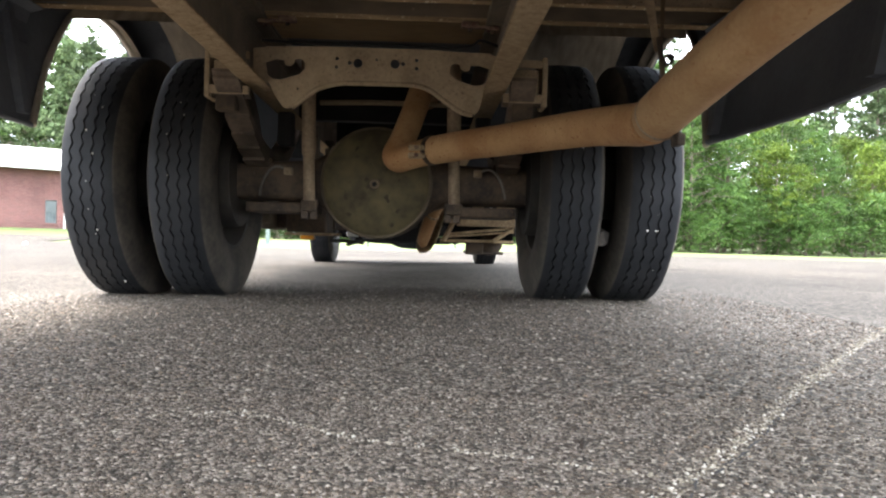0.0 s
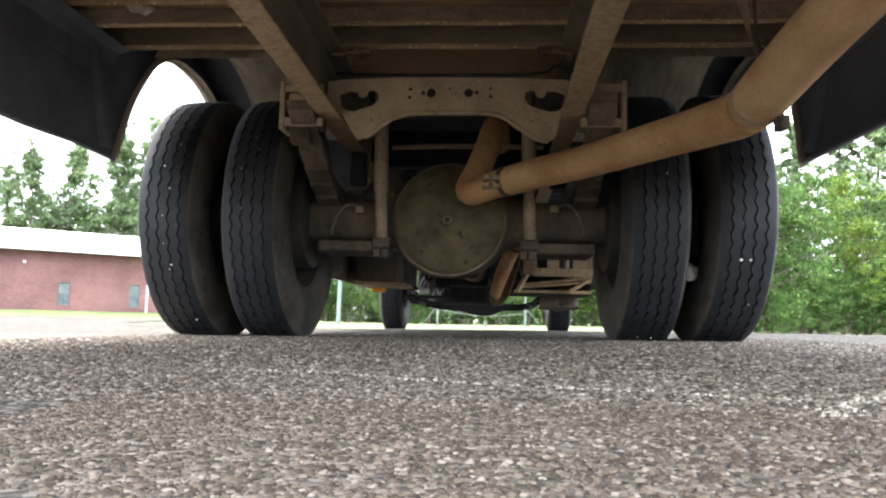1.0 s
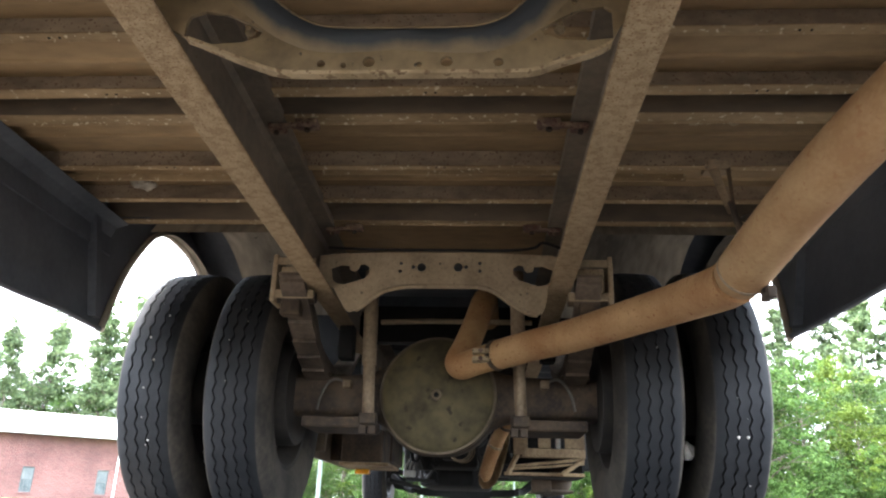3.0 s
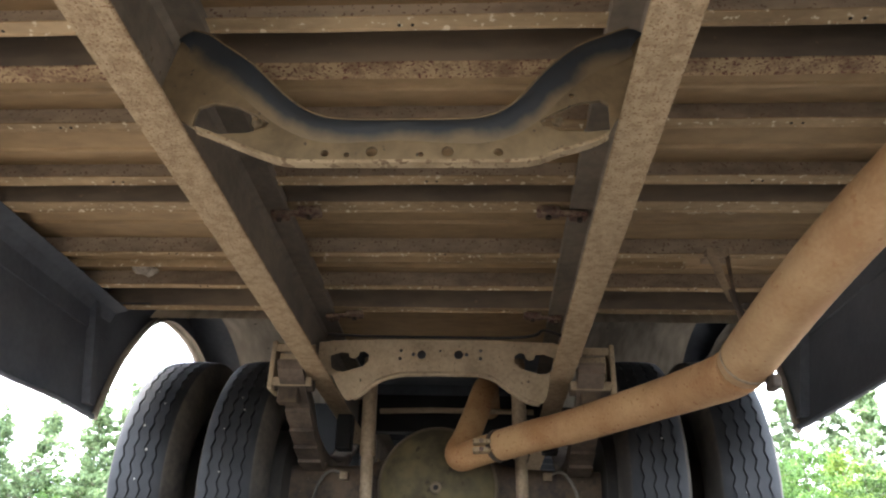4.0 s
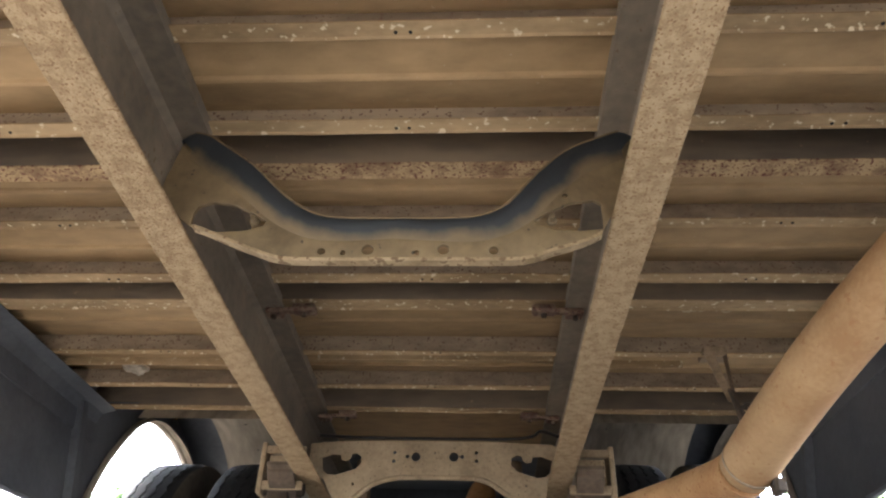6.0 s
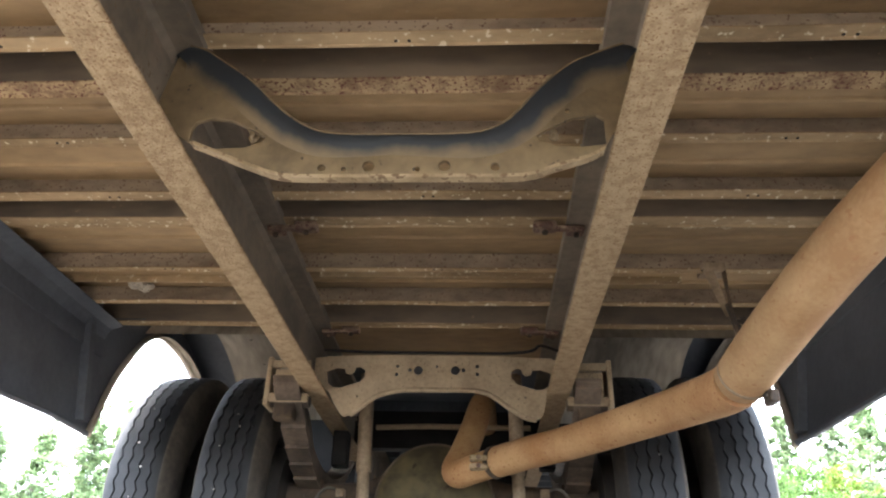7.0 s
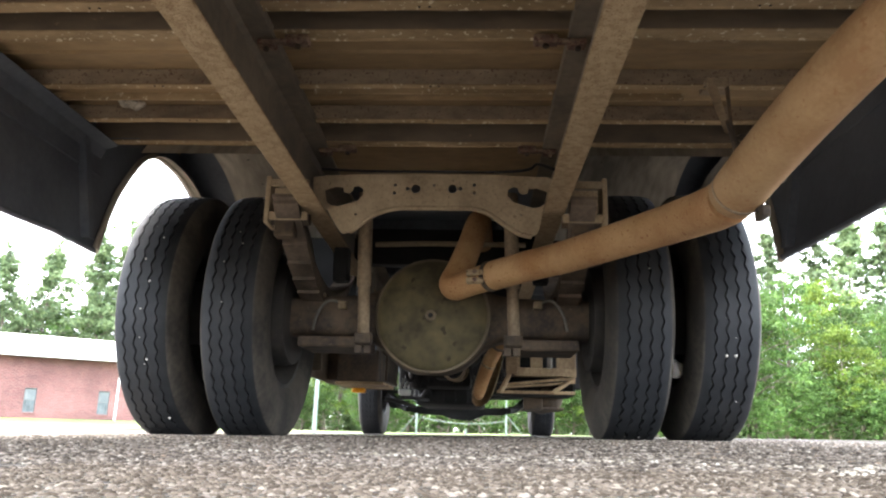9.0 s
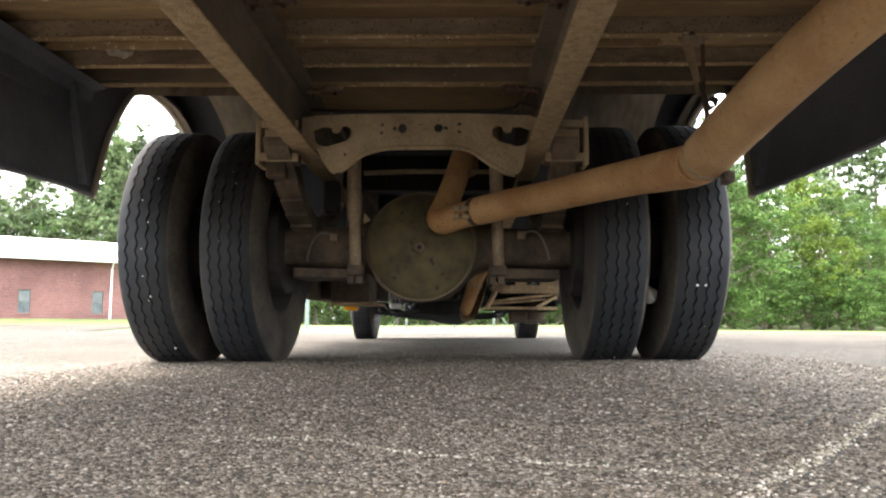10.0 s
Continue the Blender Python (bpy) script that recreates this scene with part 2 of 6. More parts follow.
def box(bm, x0, x1, y0, y1, z0, z1, bevel=0.0, m=None):
    v = [bm.verts.new(p) for p in ((x0, y0, z0), (x1, y0, z0), (x1, y1, z0), (x0, y1, z0), (x0, y0, z1), (x1, y0, z1), (x1, y1, z1), (x0, y1, z1))]
    fs = [bm.faces.new([v[i] for i in q]) for q in ((0, 3, 2, 1), (4, 5, 6, 7), (0, 1, 5, 4), (1, 2, 6, 5), (2, 3, 7, 6), (3, 0, 4, 7))]
    if m is not None:
        bmesh.ops.transform(bm, matrix=m, verts=v)
    if bevel:
        es = list({e for f in fs for e in f.edges})
        bmesh.ops.bevel(bm, geom=es, offset=bevel, segments=2, affect="EDGES", profile=0.5)
    return bm


def boxes(*specs, bevel=0.0):
    bm = bmesh.new()
    for sp in specs:
        box(bm, *sp, bevel=bevel)
    return bm


def tube(path, radius, seg=16, bm=None, cap=True, steps=0):
    """A round tube along points; radius a number or one for each point; steps: smoothing by that many points a span."""
    bm = bm or bmesh.new()
    pts = [Vector(p) for p in path]
    rad = list(radius) if isinstance(radius, (list, tuple)) else [radius] * len(pts)
    if steps:
        out, ro = [], []
        n = len(pts)
        for i in range(n - 1):
            p0, p1, p2, p3 = pts[max(i - 1, 0)], pts[i], pts[i + 1], pts[min(i + 2, n - 1)]
            for k in range(steps):
                t = k / steps
                out.append(0.5 * ((2 * p1) + (p2 - p0) * t + (2 * p0 - 5 * p1 + 4 * p2 - p3) * t * t + (3 * p1 - p0 - 3 * p2 + p3) * t ** 3))
                ro.append(rad[i] * (1 - t) + rad[i + 1] * t)
        out.append(pts[-1])
        ro.append(rad[-1])
        pts, rad = out, ro
    rings = []
    up = None
    for i, p in enumerate(pts):
        d = (pts[min(i + 1, len(pts) - 1)] - pts[max(i - 1, 0)]).normalized()
        if up is None:
            up = d.orthogonal().normalized()
        up = (up - d * up.dot(d)).normalized()
        side = d.cross(up)
        rings.append([bm.verts.new(p + rad[i] * (math.cos(2 * math.pi * k / seg) * up + math.sin(2 * math.pi * k / seg) * side)) for k in range(seg)])
    for a, b in zip(rings, rings[1:]):
        for k in range(seg):
            bm.faces.new((a[k], a[(k + 1) % seg], b[(k + 1) % seg], b[k]))
    if cap:
        bm.faces.new(rings[0][::-1])
        bm.faces.new(rings[-1])
    return bm


def ring(center, axis, r_out, r_in, width, seg=32, bm=None):
    """A flat ring (washer or band) round an axis."""
    bm = bm or bmesh.new()
    q = Vector(axis).to_track_quat("Z", "Y").to_matrix().to_4x4()
    m = Matrix.Translation(center) @ q
    rows = []
    for k in range(seg):
        c, s = math.cos(2 * math.pi * k / seg), math.sin(2 * math.pi * k / seg)
        rows.append([bm.verts.new(m @ Vector((r * c, r * s, h))) for r, h in ((r_out, -width / 2), (r_out, width / 2), (r_in, width / 2), (r_in, -width / 2))])
    for k in range(seg):
        a, b = rows[k], rows[(k + 1) % seg]
        for j in range(4):
            bm.faces.new((a[j], b[j], b[(j + 1) % 4], a[(j + 1) % 4]))
    return bm


def lathe(profile, center, axis, seg=48, bm=None):
    """A solid turned round an axis from (radius, height) pairs."""
    bm = bm or bmesh.new()
    m = Matrix.Translation(center) @ Vector(axis).to_track_quat("Z", "Y").to_matrix().to_4x4()
    rows = []
    for r, h in profile:
        if r < 1e-6:
            rows.append([bm.verts.new(m @ Vector((0, 0, h)))])
        else:
            rows.append([bm.verts.new(m @ Vector((r * math.cos(2 * math.pi * k / seg), r * math.sin(2 * math.pi * k / seg), h))) for k in range(seg)])
    for a, b in zip(rows, rows[1:]):
        for k in range(seg):
            k2 = (k + 1) % seg
            if len(a) == 1 and len(b) > 1:
                bm.faces.new((a[0], b[k], b[k2]))
            elif len(b) == 1 and len(a) > 1:
                bm.faces.new((a[k], b[0], a[k2]))
            elif len(a) > 1:
                bm.faces.new((a[k], b[k], b[k2], a[k2]))
    return bm


def prism(outline, a, b, along="y", bm=None, holes=()):
    """An outline of (u, v) pairs extruded from a to b. along y: (u, v) is (x, z); along x: (y, z); along z: (x, y). Holes go right through."""
    own = bmesh.new()
    put = {"y": lambda u, v, w: (u, w, v), "x": lambda u, v, w: (w, u, v), "z": lambda u, v, w: (u, v, w)}[along]
    edges = []
    for loop in (outline, *holes):
        vs = [own.verts.new(put(u, v, a)) for u, v in loop]
        edges += [own.edges.new((vs[i], vs[(i + 1) % len(vs)])) for i in range(len(vs))]
    bmesh.ops.triangle_fill(own, use_beauty=True, use_dissolve=False, edges=edges)
    geo = bmesh.ops.extrude_face_region(own, geom=list(own.faces))
    move = Vector(put(0, 0, b - a))
    bmesh.ops.translate(own, vec=move, verts=[g for g in geo["geom"] if isinstance(g, bmesh.types.BMVert)])
    if bm is None:
        return own
    me = bpy.data.meshes.new("tmp")
    own.to_mesh(me)
    own.free()
    bm.from_mesh(me)
    bpy.data.meshes.remove(me)
    return bm


def circle(u, v, r, n=20):
    return [(u + r * math.cos(2 * math.pi * k / n), v + r * math.sin(2 * math.pi * k / n)) for k in range(n)]


def smooth_line(pts, n=6):
    out = []
    for i in range(len(pts) - 1):
        p0, p1, p2, p3 = (Vector(pts[k]) for k in (max(i - 1, 0), i, i + 1, min(i + 2, len(pts) - 1)))
        for k in range(n):
            t = k / n
            q = 0.5 * ((2 * p1) + (p2 - p0) * t + (2 * p0 - 5 * p1 + 4 * p2 - p3) * t * t + (3 * p1 - p0 - 3 * p2 + p3) * t ** 3)
            out.append((q.x, q.y))
    out.append(tuple(pts[-1]))
    return out


# ---- ground ----
def lift(x, y):
    """Height of the ground: a slight cross fall, and a fall away ahead."""
    a = min(max(0.0, y - 6.0), 20.0)
    fall = -0.0135 * (a - 2 * (1 - math.exp(-a / 2)))
    rise = 0.015 * min(max(0.0, y - 26.0), 11.0)
    return 0.0137 * 4 * math.tanh(x / 4) + fall + rise + 0.004 * min(max(0.0, -x - 8), 40.0)


def asphalt_material():
    """Tan asphalt; a ragged patch where the bus stands is kept paler to offset its shade."""
    m = bpy.data.materials.new("worn_asphalt_light_evened")
    m.use_nodes = True
    n, l = m.node_tree.nodes, m.node_tree.links
    b = n["Principled BSDF"]
    co = n.new("ShaderNodeTexCoord")
    vor = n.new("ShaderNodeTexVoronoi")
    vor.inputs["Scale"].default_value = 160.0
    l.new(co.outputs["Object"], vor.inputs["Vector"])
    ramp = n.new("ShaderNodeValToRGB")
    cr = ramp.color_ramp
    cr.elements[0].position, cr.elements[1].position = 0.0, 1.0
    for p in (0.35, 0.6, 0.85):
        cr.elements.new(p)
    for e, v in zip(cr.elements, (0.025, 0.060, 0.098, 0.144, 0.26)):
        e.color = (v, v * 0.86, v * 0.70, 1)
    sep = n.new("ShaderNodeSeparateColor")
    l.new(vor.outputs["Color"], sep.inputs["Color"])
    l.new(sep.outputs["Red"], ramp.inputs["Fac"])
    big = n.new("ShaderNodeTexNoise")
    big.inputs["Scale"].default_value, big.inputs["Detail"].default_value = 0.7, 8.0
    l.new(co.outputs["Object"], big.inputs["Vector"])
    mr = n.new("ShaderNodeMapRange")
    mr.inputs["From Min"].default_value, mr.inputs["From Max"].default_value = 0.3, 0.7
    mr.inputs["To Min"].default_value, mr.inputs["To Max"].default_value = 0.68, 1.30
    l.new(big.outputs["Fac"], mr.inputs["Value"])
    shape = n.new("ShaderNodeMapping")
    shape.vector_type = "TEXTURE"
    shape.inputs["Location"].default_value, shape.inputs["Scale"].default_value = (0.1, 1.5, 0.0), (2.1, 5.5, 1.0)
    l.new(co.outputs["Object"], shape.inputs["Vector"])
    away = n.new("ShaderNodeVectorMath")
    away.operation = "LENGTH"
    l.new(shape.outputs["Vector"], away.inputs[0])
    ragged = n.new("ShaderNodeTexNoise")
    ragged.inputs["Scale"].default_value, ragged.inputs["Detail"].default_value = 0.9, 9.0
    l.new(co.outputs["Object"], ragged.inputs["Vector"])
    edge = n.new("ShaderNodeMath")
    l.new(away.outputs["Value"], edge.inputs[0])
    l.new(ragged.outputs["Fac"], edge.inputs[1])
    # open ground is coloured about half as bright, against the strong daylight there
    open_dim = n.new("ShaderNodeMapRange")
    open_dim.interpolation_type = "SMOOTHSTEP"
    open_dim.inputs["From Min"].default_value, open_dim.inputs["From Max"].default_value = 0.9, 1.9
    open_dim.inputs["To Min"].default_value, open_dim.inputs["To Max"].default_value = 1.0, 0.52
    l.new(edge.outputs[0], open_dim.inputs["Value"])
    both = n.new("ShaderNodeMath")
    both.operation = "MULTIPLY"
    l.new(mr.outputs["Result"], both.inputs[0])
    l.new(open_dim.outputs["Result"], both.inputs[1])
    hsv = n.new("ShaderNodeHueSaturation")
    l.new(both.outputs[0], hsv.inputs["Value"])
    l.new(ramp.outputs["Color"], hsv.inputs["Color"])
    l.new(hsv.outputs["Color"], b.inputs["Base Color"])
    b.inputs["Roughness"].default_value = 0.95
    b.inputs["Specular IOR Level"].default_value = 0.12
    bp = n.new("ShaderNodeBump")
    bp.inputs["Strength"].default_value, bp.inputs["Distance"].default_value = 0.8, 0.004
    inv = n.new("ShaderNodeMath")
    inv.operation = "SUBTRACT"
    inv.inputs[0].default_value = 1.0
    l.new(vor.outputs["Distance"], inv.inputs[1])
    l.new(inv.outputs[0], bp.inputs["Height"])
    l.new(bp.outputs["Normal"], b.inputs["Normal"])
    return m


M_ASPHALT = asphalt_material()
M_GRASS = mat("mown_grass", [(0.052, 0.080, 0.018), (0.105, 0.132, 0.032)], 0.9, scale=(0.8, 25), bump=0.8, bump_scale=40, bump_dist=0.02)
M_STRIPE = mat("faded_line_paint", [(0.45, 0.44, 0.40), (0.72, 0.70, 0.66)], 0.8, scale=(4, 60))


def sheet(name, xs, ys, material, dz=0.0, inside=None):
    bm = bmesh.new()
    grid = [[bm.verts.new((x, y, lift(x, y) + dz)) for y in ys] for x in xs]
    for i in range(len(xs) - 1):
        for j in range(len(ys) - 1):
            if inside is None or inside((xs[i] + xs[i + 1]) / 2, (ys[j] + ys[j + 1]) / 2):
                bm.faces.new((grid[i][j], grid[i + 1][j], grid[i + 1][j + 1], grid[i][j + 1]))
    loose = [v for v in bm.verts if not v.link_faces]
    bmesh.ops.delete(bm, geom=loose, context="VERTS")
    return finish(name, bm, material, smooth=True)


def spread(a, b, near, far_step):
    """Cuts from a to b, closer together near zero."""
    out, v = [a], a
    while v < b:
        v += max(near, far_step * abs(v))
        out.append(min(v, b))
    return out


ground = sheet("ground", spread(-900, 900, 1.0, 0.10), spread(-600, 1200, 1.0, 0.10), M_GRASS, dz=-0.03)
tagged(ground, "mown grass verge running out to the woods", "ground", kind="structure")
def paved(x, y):
    return (y < 26 or x < -13) and (y < min(33.0, 31.5 + 0.77 * (x + 23.2)) or y < 8)


lot = sheet("pavement", [x * 1.0 for x in range(-60, 61)], [y * 1.0 for y in range(-40, 34)], M_ASPHALT, inside=paved)
tagged(lot, "worn tan-grey asphalt car park with exposed aggregate", "pavement", kind="structure")

# ---- bus ----
AXLE_Y, FRONT_Y = 3.97, 8.0
RAIL_B, RAIL_T, RAIL_O, RAIL_I = 0.753, 0.978, 0.432, 0.357
TAIL = 0.98
RIB_Z = 0.985
SKIRT_X, SKIRT_Z = 1.135, 0.578
bus = thing("bus", "yellow school bus with dusty brown chassis and dual rear wheels", "bus", (0, AXLE_Y, 0))
bus.location = (0, 0, 0)


def bpart(name, bm, material, label="", smooth=False, parent=None):
    return finish(name, bm, material, parent or bus, label, smooth)


# frame rails: channels that open inwards
for s in (-1, 1):
    web_bm = bmesh.new()
    xo, xi = s * RAIL_O, s * RAIL_I
    out = [(xo, RAIL_T), (xi, RAIL_T), (xi, RAIL_T - 0.008), (xo - s * 0.020, RAIL_T - 0.008), (xo - s * 0.008, RAIL_T - 0.020), (xo - s * 0.008, RAIL_B + 0.0085), (xo, RAIL_B + 0.0085)]
    prism(out, TAIL + 0.04, 8.6, "y", bm=web_bm)
    # one rail runs slightly outwards ahead
    drift = -0.020 if s < 0 else 0.0
    for v in web_bm.verts:
        v.co.x += drift * (v.co.y - 1.75)
    rail = bpart("frame_rail", web_bm, M_WEB, "dark painted steel channel rail")
    fl = boxes((min(xo, xi), max(xo, xi), TAIL + 0.04, 8.6, RAIL_B, RAIL_B + 0.008), bevel=0.003)
    for v in fl.verts:
        v.co.x += drift * (v.co.y - 1.75)
    bpart("bottom_flange", fl, M_FLANGE, "mud-speckled bottom flange", parent=rail)
    # packing strip between rail and floor
    pk = boxes((min(xo, xi), max(xo, xi), TAIL + 0.04, 3.44, RAIL_T + 0.0005, RIB_Z + 0.012))
    for v in pk.verts:
        v.co.x += drift * (v.co.y - 1.75)
    bpart("packing_strip", pk, M_WEB, parent=rail)

# floor panels and ribs
RIBS = [1.20, 1.41, 1.62, 1.835, 2.055, 2.150, 2.357, 2.586, 2.684, 2.992, 3.236, 3.410]
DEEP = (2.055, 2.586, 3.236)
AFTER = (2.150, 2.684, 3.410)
XL, XR = -1.214, 1.182
screws = random.Random(3)
for i, y in enumerate(RIBS):
    after = y in AFTER
    wide = {2.150: 0.037, 2.684: 0.039, 3.410: 0.022, 2.357: 0.024, 2.992: 0.016, 3.236: 0.018}.get(y, 0.031)
    z = RIB_Z
    web = prism([(y - 0.004, z + 0.004), (y - 0.004, z + 0.113), (y, z + 0.113), (y, z + 0.004)], XL, XR, "x")
    # webs facing a deep bay take the painted recess shade
    rib = bpart("floor_rib", web, M_RECESS_SHADE if after else M_RIB)
    # the lip is folded back along its free edge and a little wavy
    y0, y1 = (y - 0.004, y + wide) if after else (y - wide, y)
    lip = bmesh.new()
    nx = 90
    rows = []
    for k in range(nx + 1):
        x = XL + (XR - XL) * k / nx
        w = 0.0006 * math.sin(x * 9.0 + 3 * y) + 0.0005 * math.sin(x * 23.0 + y)
        rows.append([lip.verts.new((x, a, b + w)) for a, b in ((y0, z), (y0, z + 0.0035), (y1, z + 0.0035), (y1 + 0.002, z - 0.003), (y1, z - 0.0045), (y1 - 0.003, z))])
    for a, b in zip(rows, rows[1:]):
        for q in range(6):
            lip.faces.new((a[q], a[(q + 1) % 6], b[(q + 1) % 6], b[q]))
    bpart("lip", lip, M_RUSTLIP if y == 2.150 else M_LIP, "rust-flaked lip" if y == 2.150 else "", parent=rib)
    if not after:
        for x in (-0.78, 0.0, 0.78):
            x += screws.uniform(-0.02, 0.02)
            for dx in (-0.012, 0.012):
                bpart("screw_head", lathe([(0, -0.0015), (0.003, -0.0015), (0.0035, 0.0), (0, 0.0)], (x + dx, y - 0.010, z - 0.0005), (0, 0, 1), 8), M_HOLE, parent=rib)
    if i + 1 < len(RIBS):
        nxt = RIBS[i + 1]
        if y in DEEP:
            zt = z + 0.085
            prof = [(y, zt), (nxt - 0.004, zt), (nxt - 0.004, zt + 0.004), (y, zt + 0.004)]
            mid_y = None
        else:
            # pressed panel: a flat pan, a rolled bead, then a half that rises towards the next lip
            zt = z + 0.026
            end = nxt - (0.037 if nxt in DEEP else 0.026) + 0.012
            mid_y = y + (nxt - y) * (0.49 if y != 2.684 else 0.47)
            prof = [(y, zt), (mid_y - 0.007, zt), (mid_y - 0.003, zt - 0.006), (mid_y + 0.003, zt - 0.007), (mid_y + 0.007, zt - 0.001), (mid_y + 0.012, zt + 0.006), (end, zt + 0.026), (nxt - 0.004, zt + 0.030), (nxt - 0.004, zt + 0.036), (y, zt + 0.036)]
        bpart("floor_panel", prism(prof, XL, XR, "x"), M_RECESS_SHADE if y in DEEP else M_FLOOR)
# a seam strip in one bay, set a little apart on either side of the frame
for x0, x1, y in ((XL, -0.46, 3.085), (-0.352, 0.352, 3.040), (0.44, 0.74, 3.085)):
    bpart("seam_strip", boxes((x0, x1, y - 0.005, y, RIB_Z + 0.002, RIB_Z + 0.05), bevel=0.0015), M_LIP)
# chipped patch of old coating on one rib
bm = bmesh.new()
pr = random.Random(17)
edge_pts = [(0.610 + 0.19 * k / 24, 2.728 + 0.006 * math.sin(k * 0.7) + pr.uniform(-0.004, 0.004)) for k in range(25)] + [(0.80 - 0.165 * k / 24, 2.772 + 0.007 * math.sin(k * 0.45 + 1) + pr.uniform(-0.005, 0.004)) for k in range(25)]
bpart("bare_patch", prism(edge_pts, RIB_Z + 0.0215, RIB_Z + 0.0255, "z", bm=bm), M_PATCH, "pale bare patch in the coating")
# floor deck over everything, ahead of the wheels plain
bm = boxes((-1.23, 1.20, TAIL + 0.01, 3.44, 1.10, 1.13))
bpart("floor_deck", bm, M_FLOOR, "brown undercoated floor")
bpart("floor_panel", boxes((-0.43, 0.42, 3.4405, 3.90, 1.03, 1.036)), M_FLOOR)
# deck and ribs ahead of the axle are coloured dark in place of shade
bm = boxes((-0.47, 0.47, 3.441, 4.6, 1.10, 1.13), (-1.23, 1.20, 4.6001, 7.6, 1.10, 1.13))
bpart("floor_deck", bm, M_SKIRT, "floor ahead of the axle, coloured dark for the shade there")
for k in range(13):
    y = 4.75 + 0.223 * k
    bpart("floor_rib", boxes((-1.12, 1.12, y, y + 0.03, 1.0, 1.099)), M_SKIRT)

# clips that hold the body on the rails
for y in (2.708, 3.438):
    for s in (-1, 1):
        e = s * 0.405 - 0.008
        bm = boxes((min(e, e - s * 0.115), max(e, e - s * 0.115), y - 0.022, y + 0.004, RIB_Z - 0.026, RIB_Z - 0.016),
                   (min(e - s * 0.065, e - s * 0.125), max(e - s * 0.065, e - s * 0.125), y - 0.024, y + 0.016, RIB_Z - 0.024, RIB_Z - 0.005),
                   (min(e + s * 0.005, e - s * 0.040), max(e + s * 0.005, e - s * 0.040), y - 0.022, y + 0.018, RIB_Z - 0.032, RIB_Z - 0.016), bevel=0.005)
        clip = bpart("body_clip", bm, M_CLIP, "rusty body mounting clip")
        bpart("bolt", lathe([(0, -0.010), (0.008, -0.010), (0.008, 0.0), (0, 0.0)], (e - s * 0.095, y - 0.004, RIB_Z - 0.024), (0, 0, 1), 6), M_GRIME, parent=clip)
        bpart("bolt", lathe([(0, -0.010), (0.007, -0.010), (0.007, 0.0), (0, 0.0)], (e - s * 0.016, y - 0.004, RIB_Z - 0.032), (0, 0, 1), 6), M_GRIME, parent=clip)

# rear arched crossmember, set between the rails
CM_Y = 3.47
top = [(-0.440, 0.880), (-0.36, 0.888), (-0.20, 0.893), (0.18, 0.893), (0.34, 0.886), (0.422, 0.876)]
low = [(0.354, 0.740), (0.346, 0.702), (0.337, 0.682), (0.320, 0.674), (0.290, 0.679), (0.261, 0.694), (0.222, 0.719), (0.174, 0.753), (0.126, 0.769), (0.05, 0.772), (-0.10, 0.771), (-0.147, 0.768), (-0.205, 0.753), (-0.243, 0.731), (-0.281, 0.698), (-0.304, 0.682), (-0.324, 0.676), (-0.342, 0.690), (-0.366, 0.726)]
outline = top + [(0.422, 0.7625), (0.356, 0.7625)] + smooth_line(low, 3) + [(-0.385, 0.7625), (-0.440, 0.7625)]


def keyhole(s):
    """The hooked opening at an end of the crossmember."""
    pts = [(0.385, 0.832), (0.378, 0.79), (0.360, 0.777), (0.335, 0.774), (0.305, 0.783), (0.268, 0.795), (0.250, 0.815), (0.252, 0.838), (0.268, 0.849), (0.285, 0.846), (0.288, 0.832),
           (0.300, 0.822), (0.318, 0.826), (0.322, 0.842), (0.350, 0.845)]
    return [(s * u - 0.012, v) for u, v in pts]


small = [(-0.152, 0.853, 0.006), (-0.154, 0.824, 0.006), (-0.108, 0.840, 0.007), (-0.016, 0.853, 0.004), (0.075, 0.841, 0.007), (0.123, 0.855, 0.006), (0.123, 0.827, 0.006), (-0.285, 0.745, 0.004), (0.262, 0.742, 0.004), (0.285, 0.748, 0.003)]
holes = [keyhole(1), keyhole(-1), circle(-0.080, 0.839, 0.0155), circle(0.048, 0.840, 0.0155)] + [circle(u, v, r, 10) for u, v, r in small]
cross = bpart("cross_member", prism(outline, CM_Y, CM_Y + 0.008, "y", holes=holes), M_CROSS, "dusty arched crossmember with punched holes")
edge = [(x, CM_Y + 0.004, z - 0.001) for x, z in smooth_line(low[3:-3], 4)]
bpart("rolled_edge", tube(edge, 0.0085, 10), M_CROSS, smooth=True, parent=cross)
bpart("top_flange", boxes((-0.40, 0.38, CM_Y + 0.0085, CM_Y + 0.06, 0.884, 0.890), bevel=0.002), M_CROSS, parent=cross)

bpart("cable", tube([(-0.41, CM_Y - 0.012, 0.905), (-0.25, CM_Y - 0.010, 0.899), (0.0, CM_Y - 0.010, 0.8985), (0.22, CM_Y - 0.010, 0.899), (0.31, CM_Y - 0.014, 0.908), (0.34, CM_Y - 0.02, 0.925), (0.40, CM_Y - 0.01, 0.91)], 0.0055, 8, steps=4), M_BLACK, "black cable lying along the crossmember", smooth=True)

# dropped crossmember nearer the tail
C2 = 2.03
topc = [(-0.400, 0.936), (-0.378, 0.954), (-0.347, 0.944), (-0.318, 0.922), (-0.258, 0.876), (-0.197, 0.812), (-0.154, 0.778), (-0.112, 0.761), (-0.050, 0.757), (0.021, 0.757), (0.083, 0.757), (0.143, 0.762), (0.191, 0.789), (0.240, 0.851), (0.293, 0.903), (0.344, 0.929), (0.386, 0.946), (0.410, 0.934)]
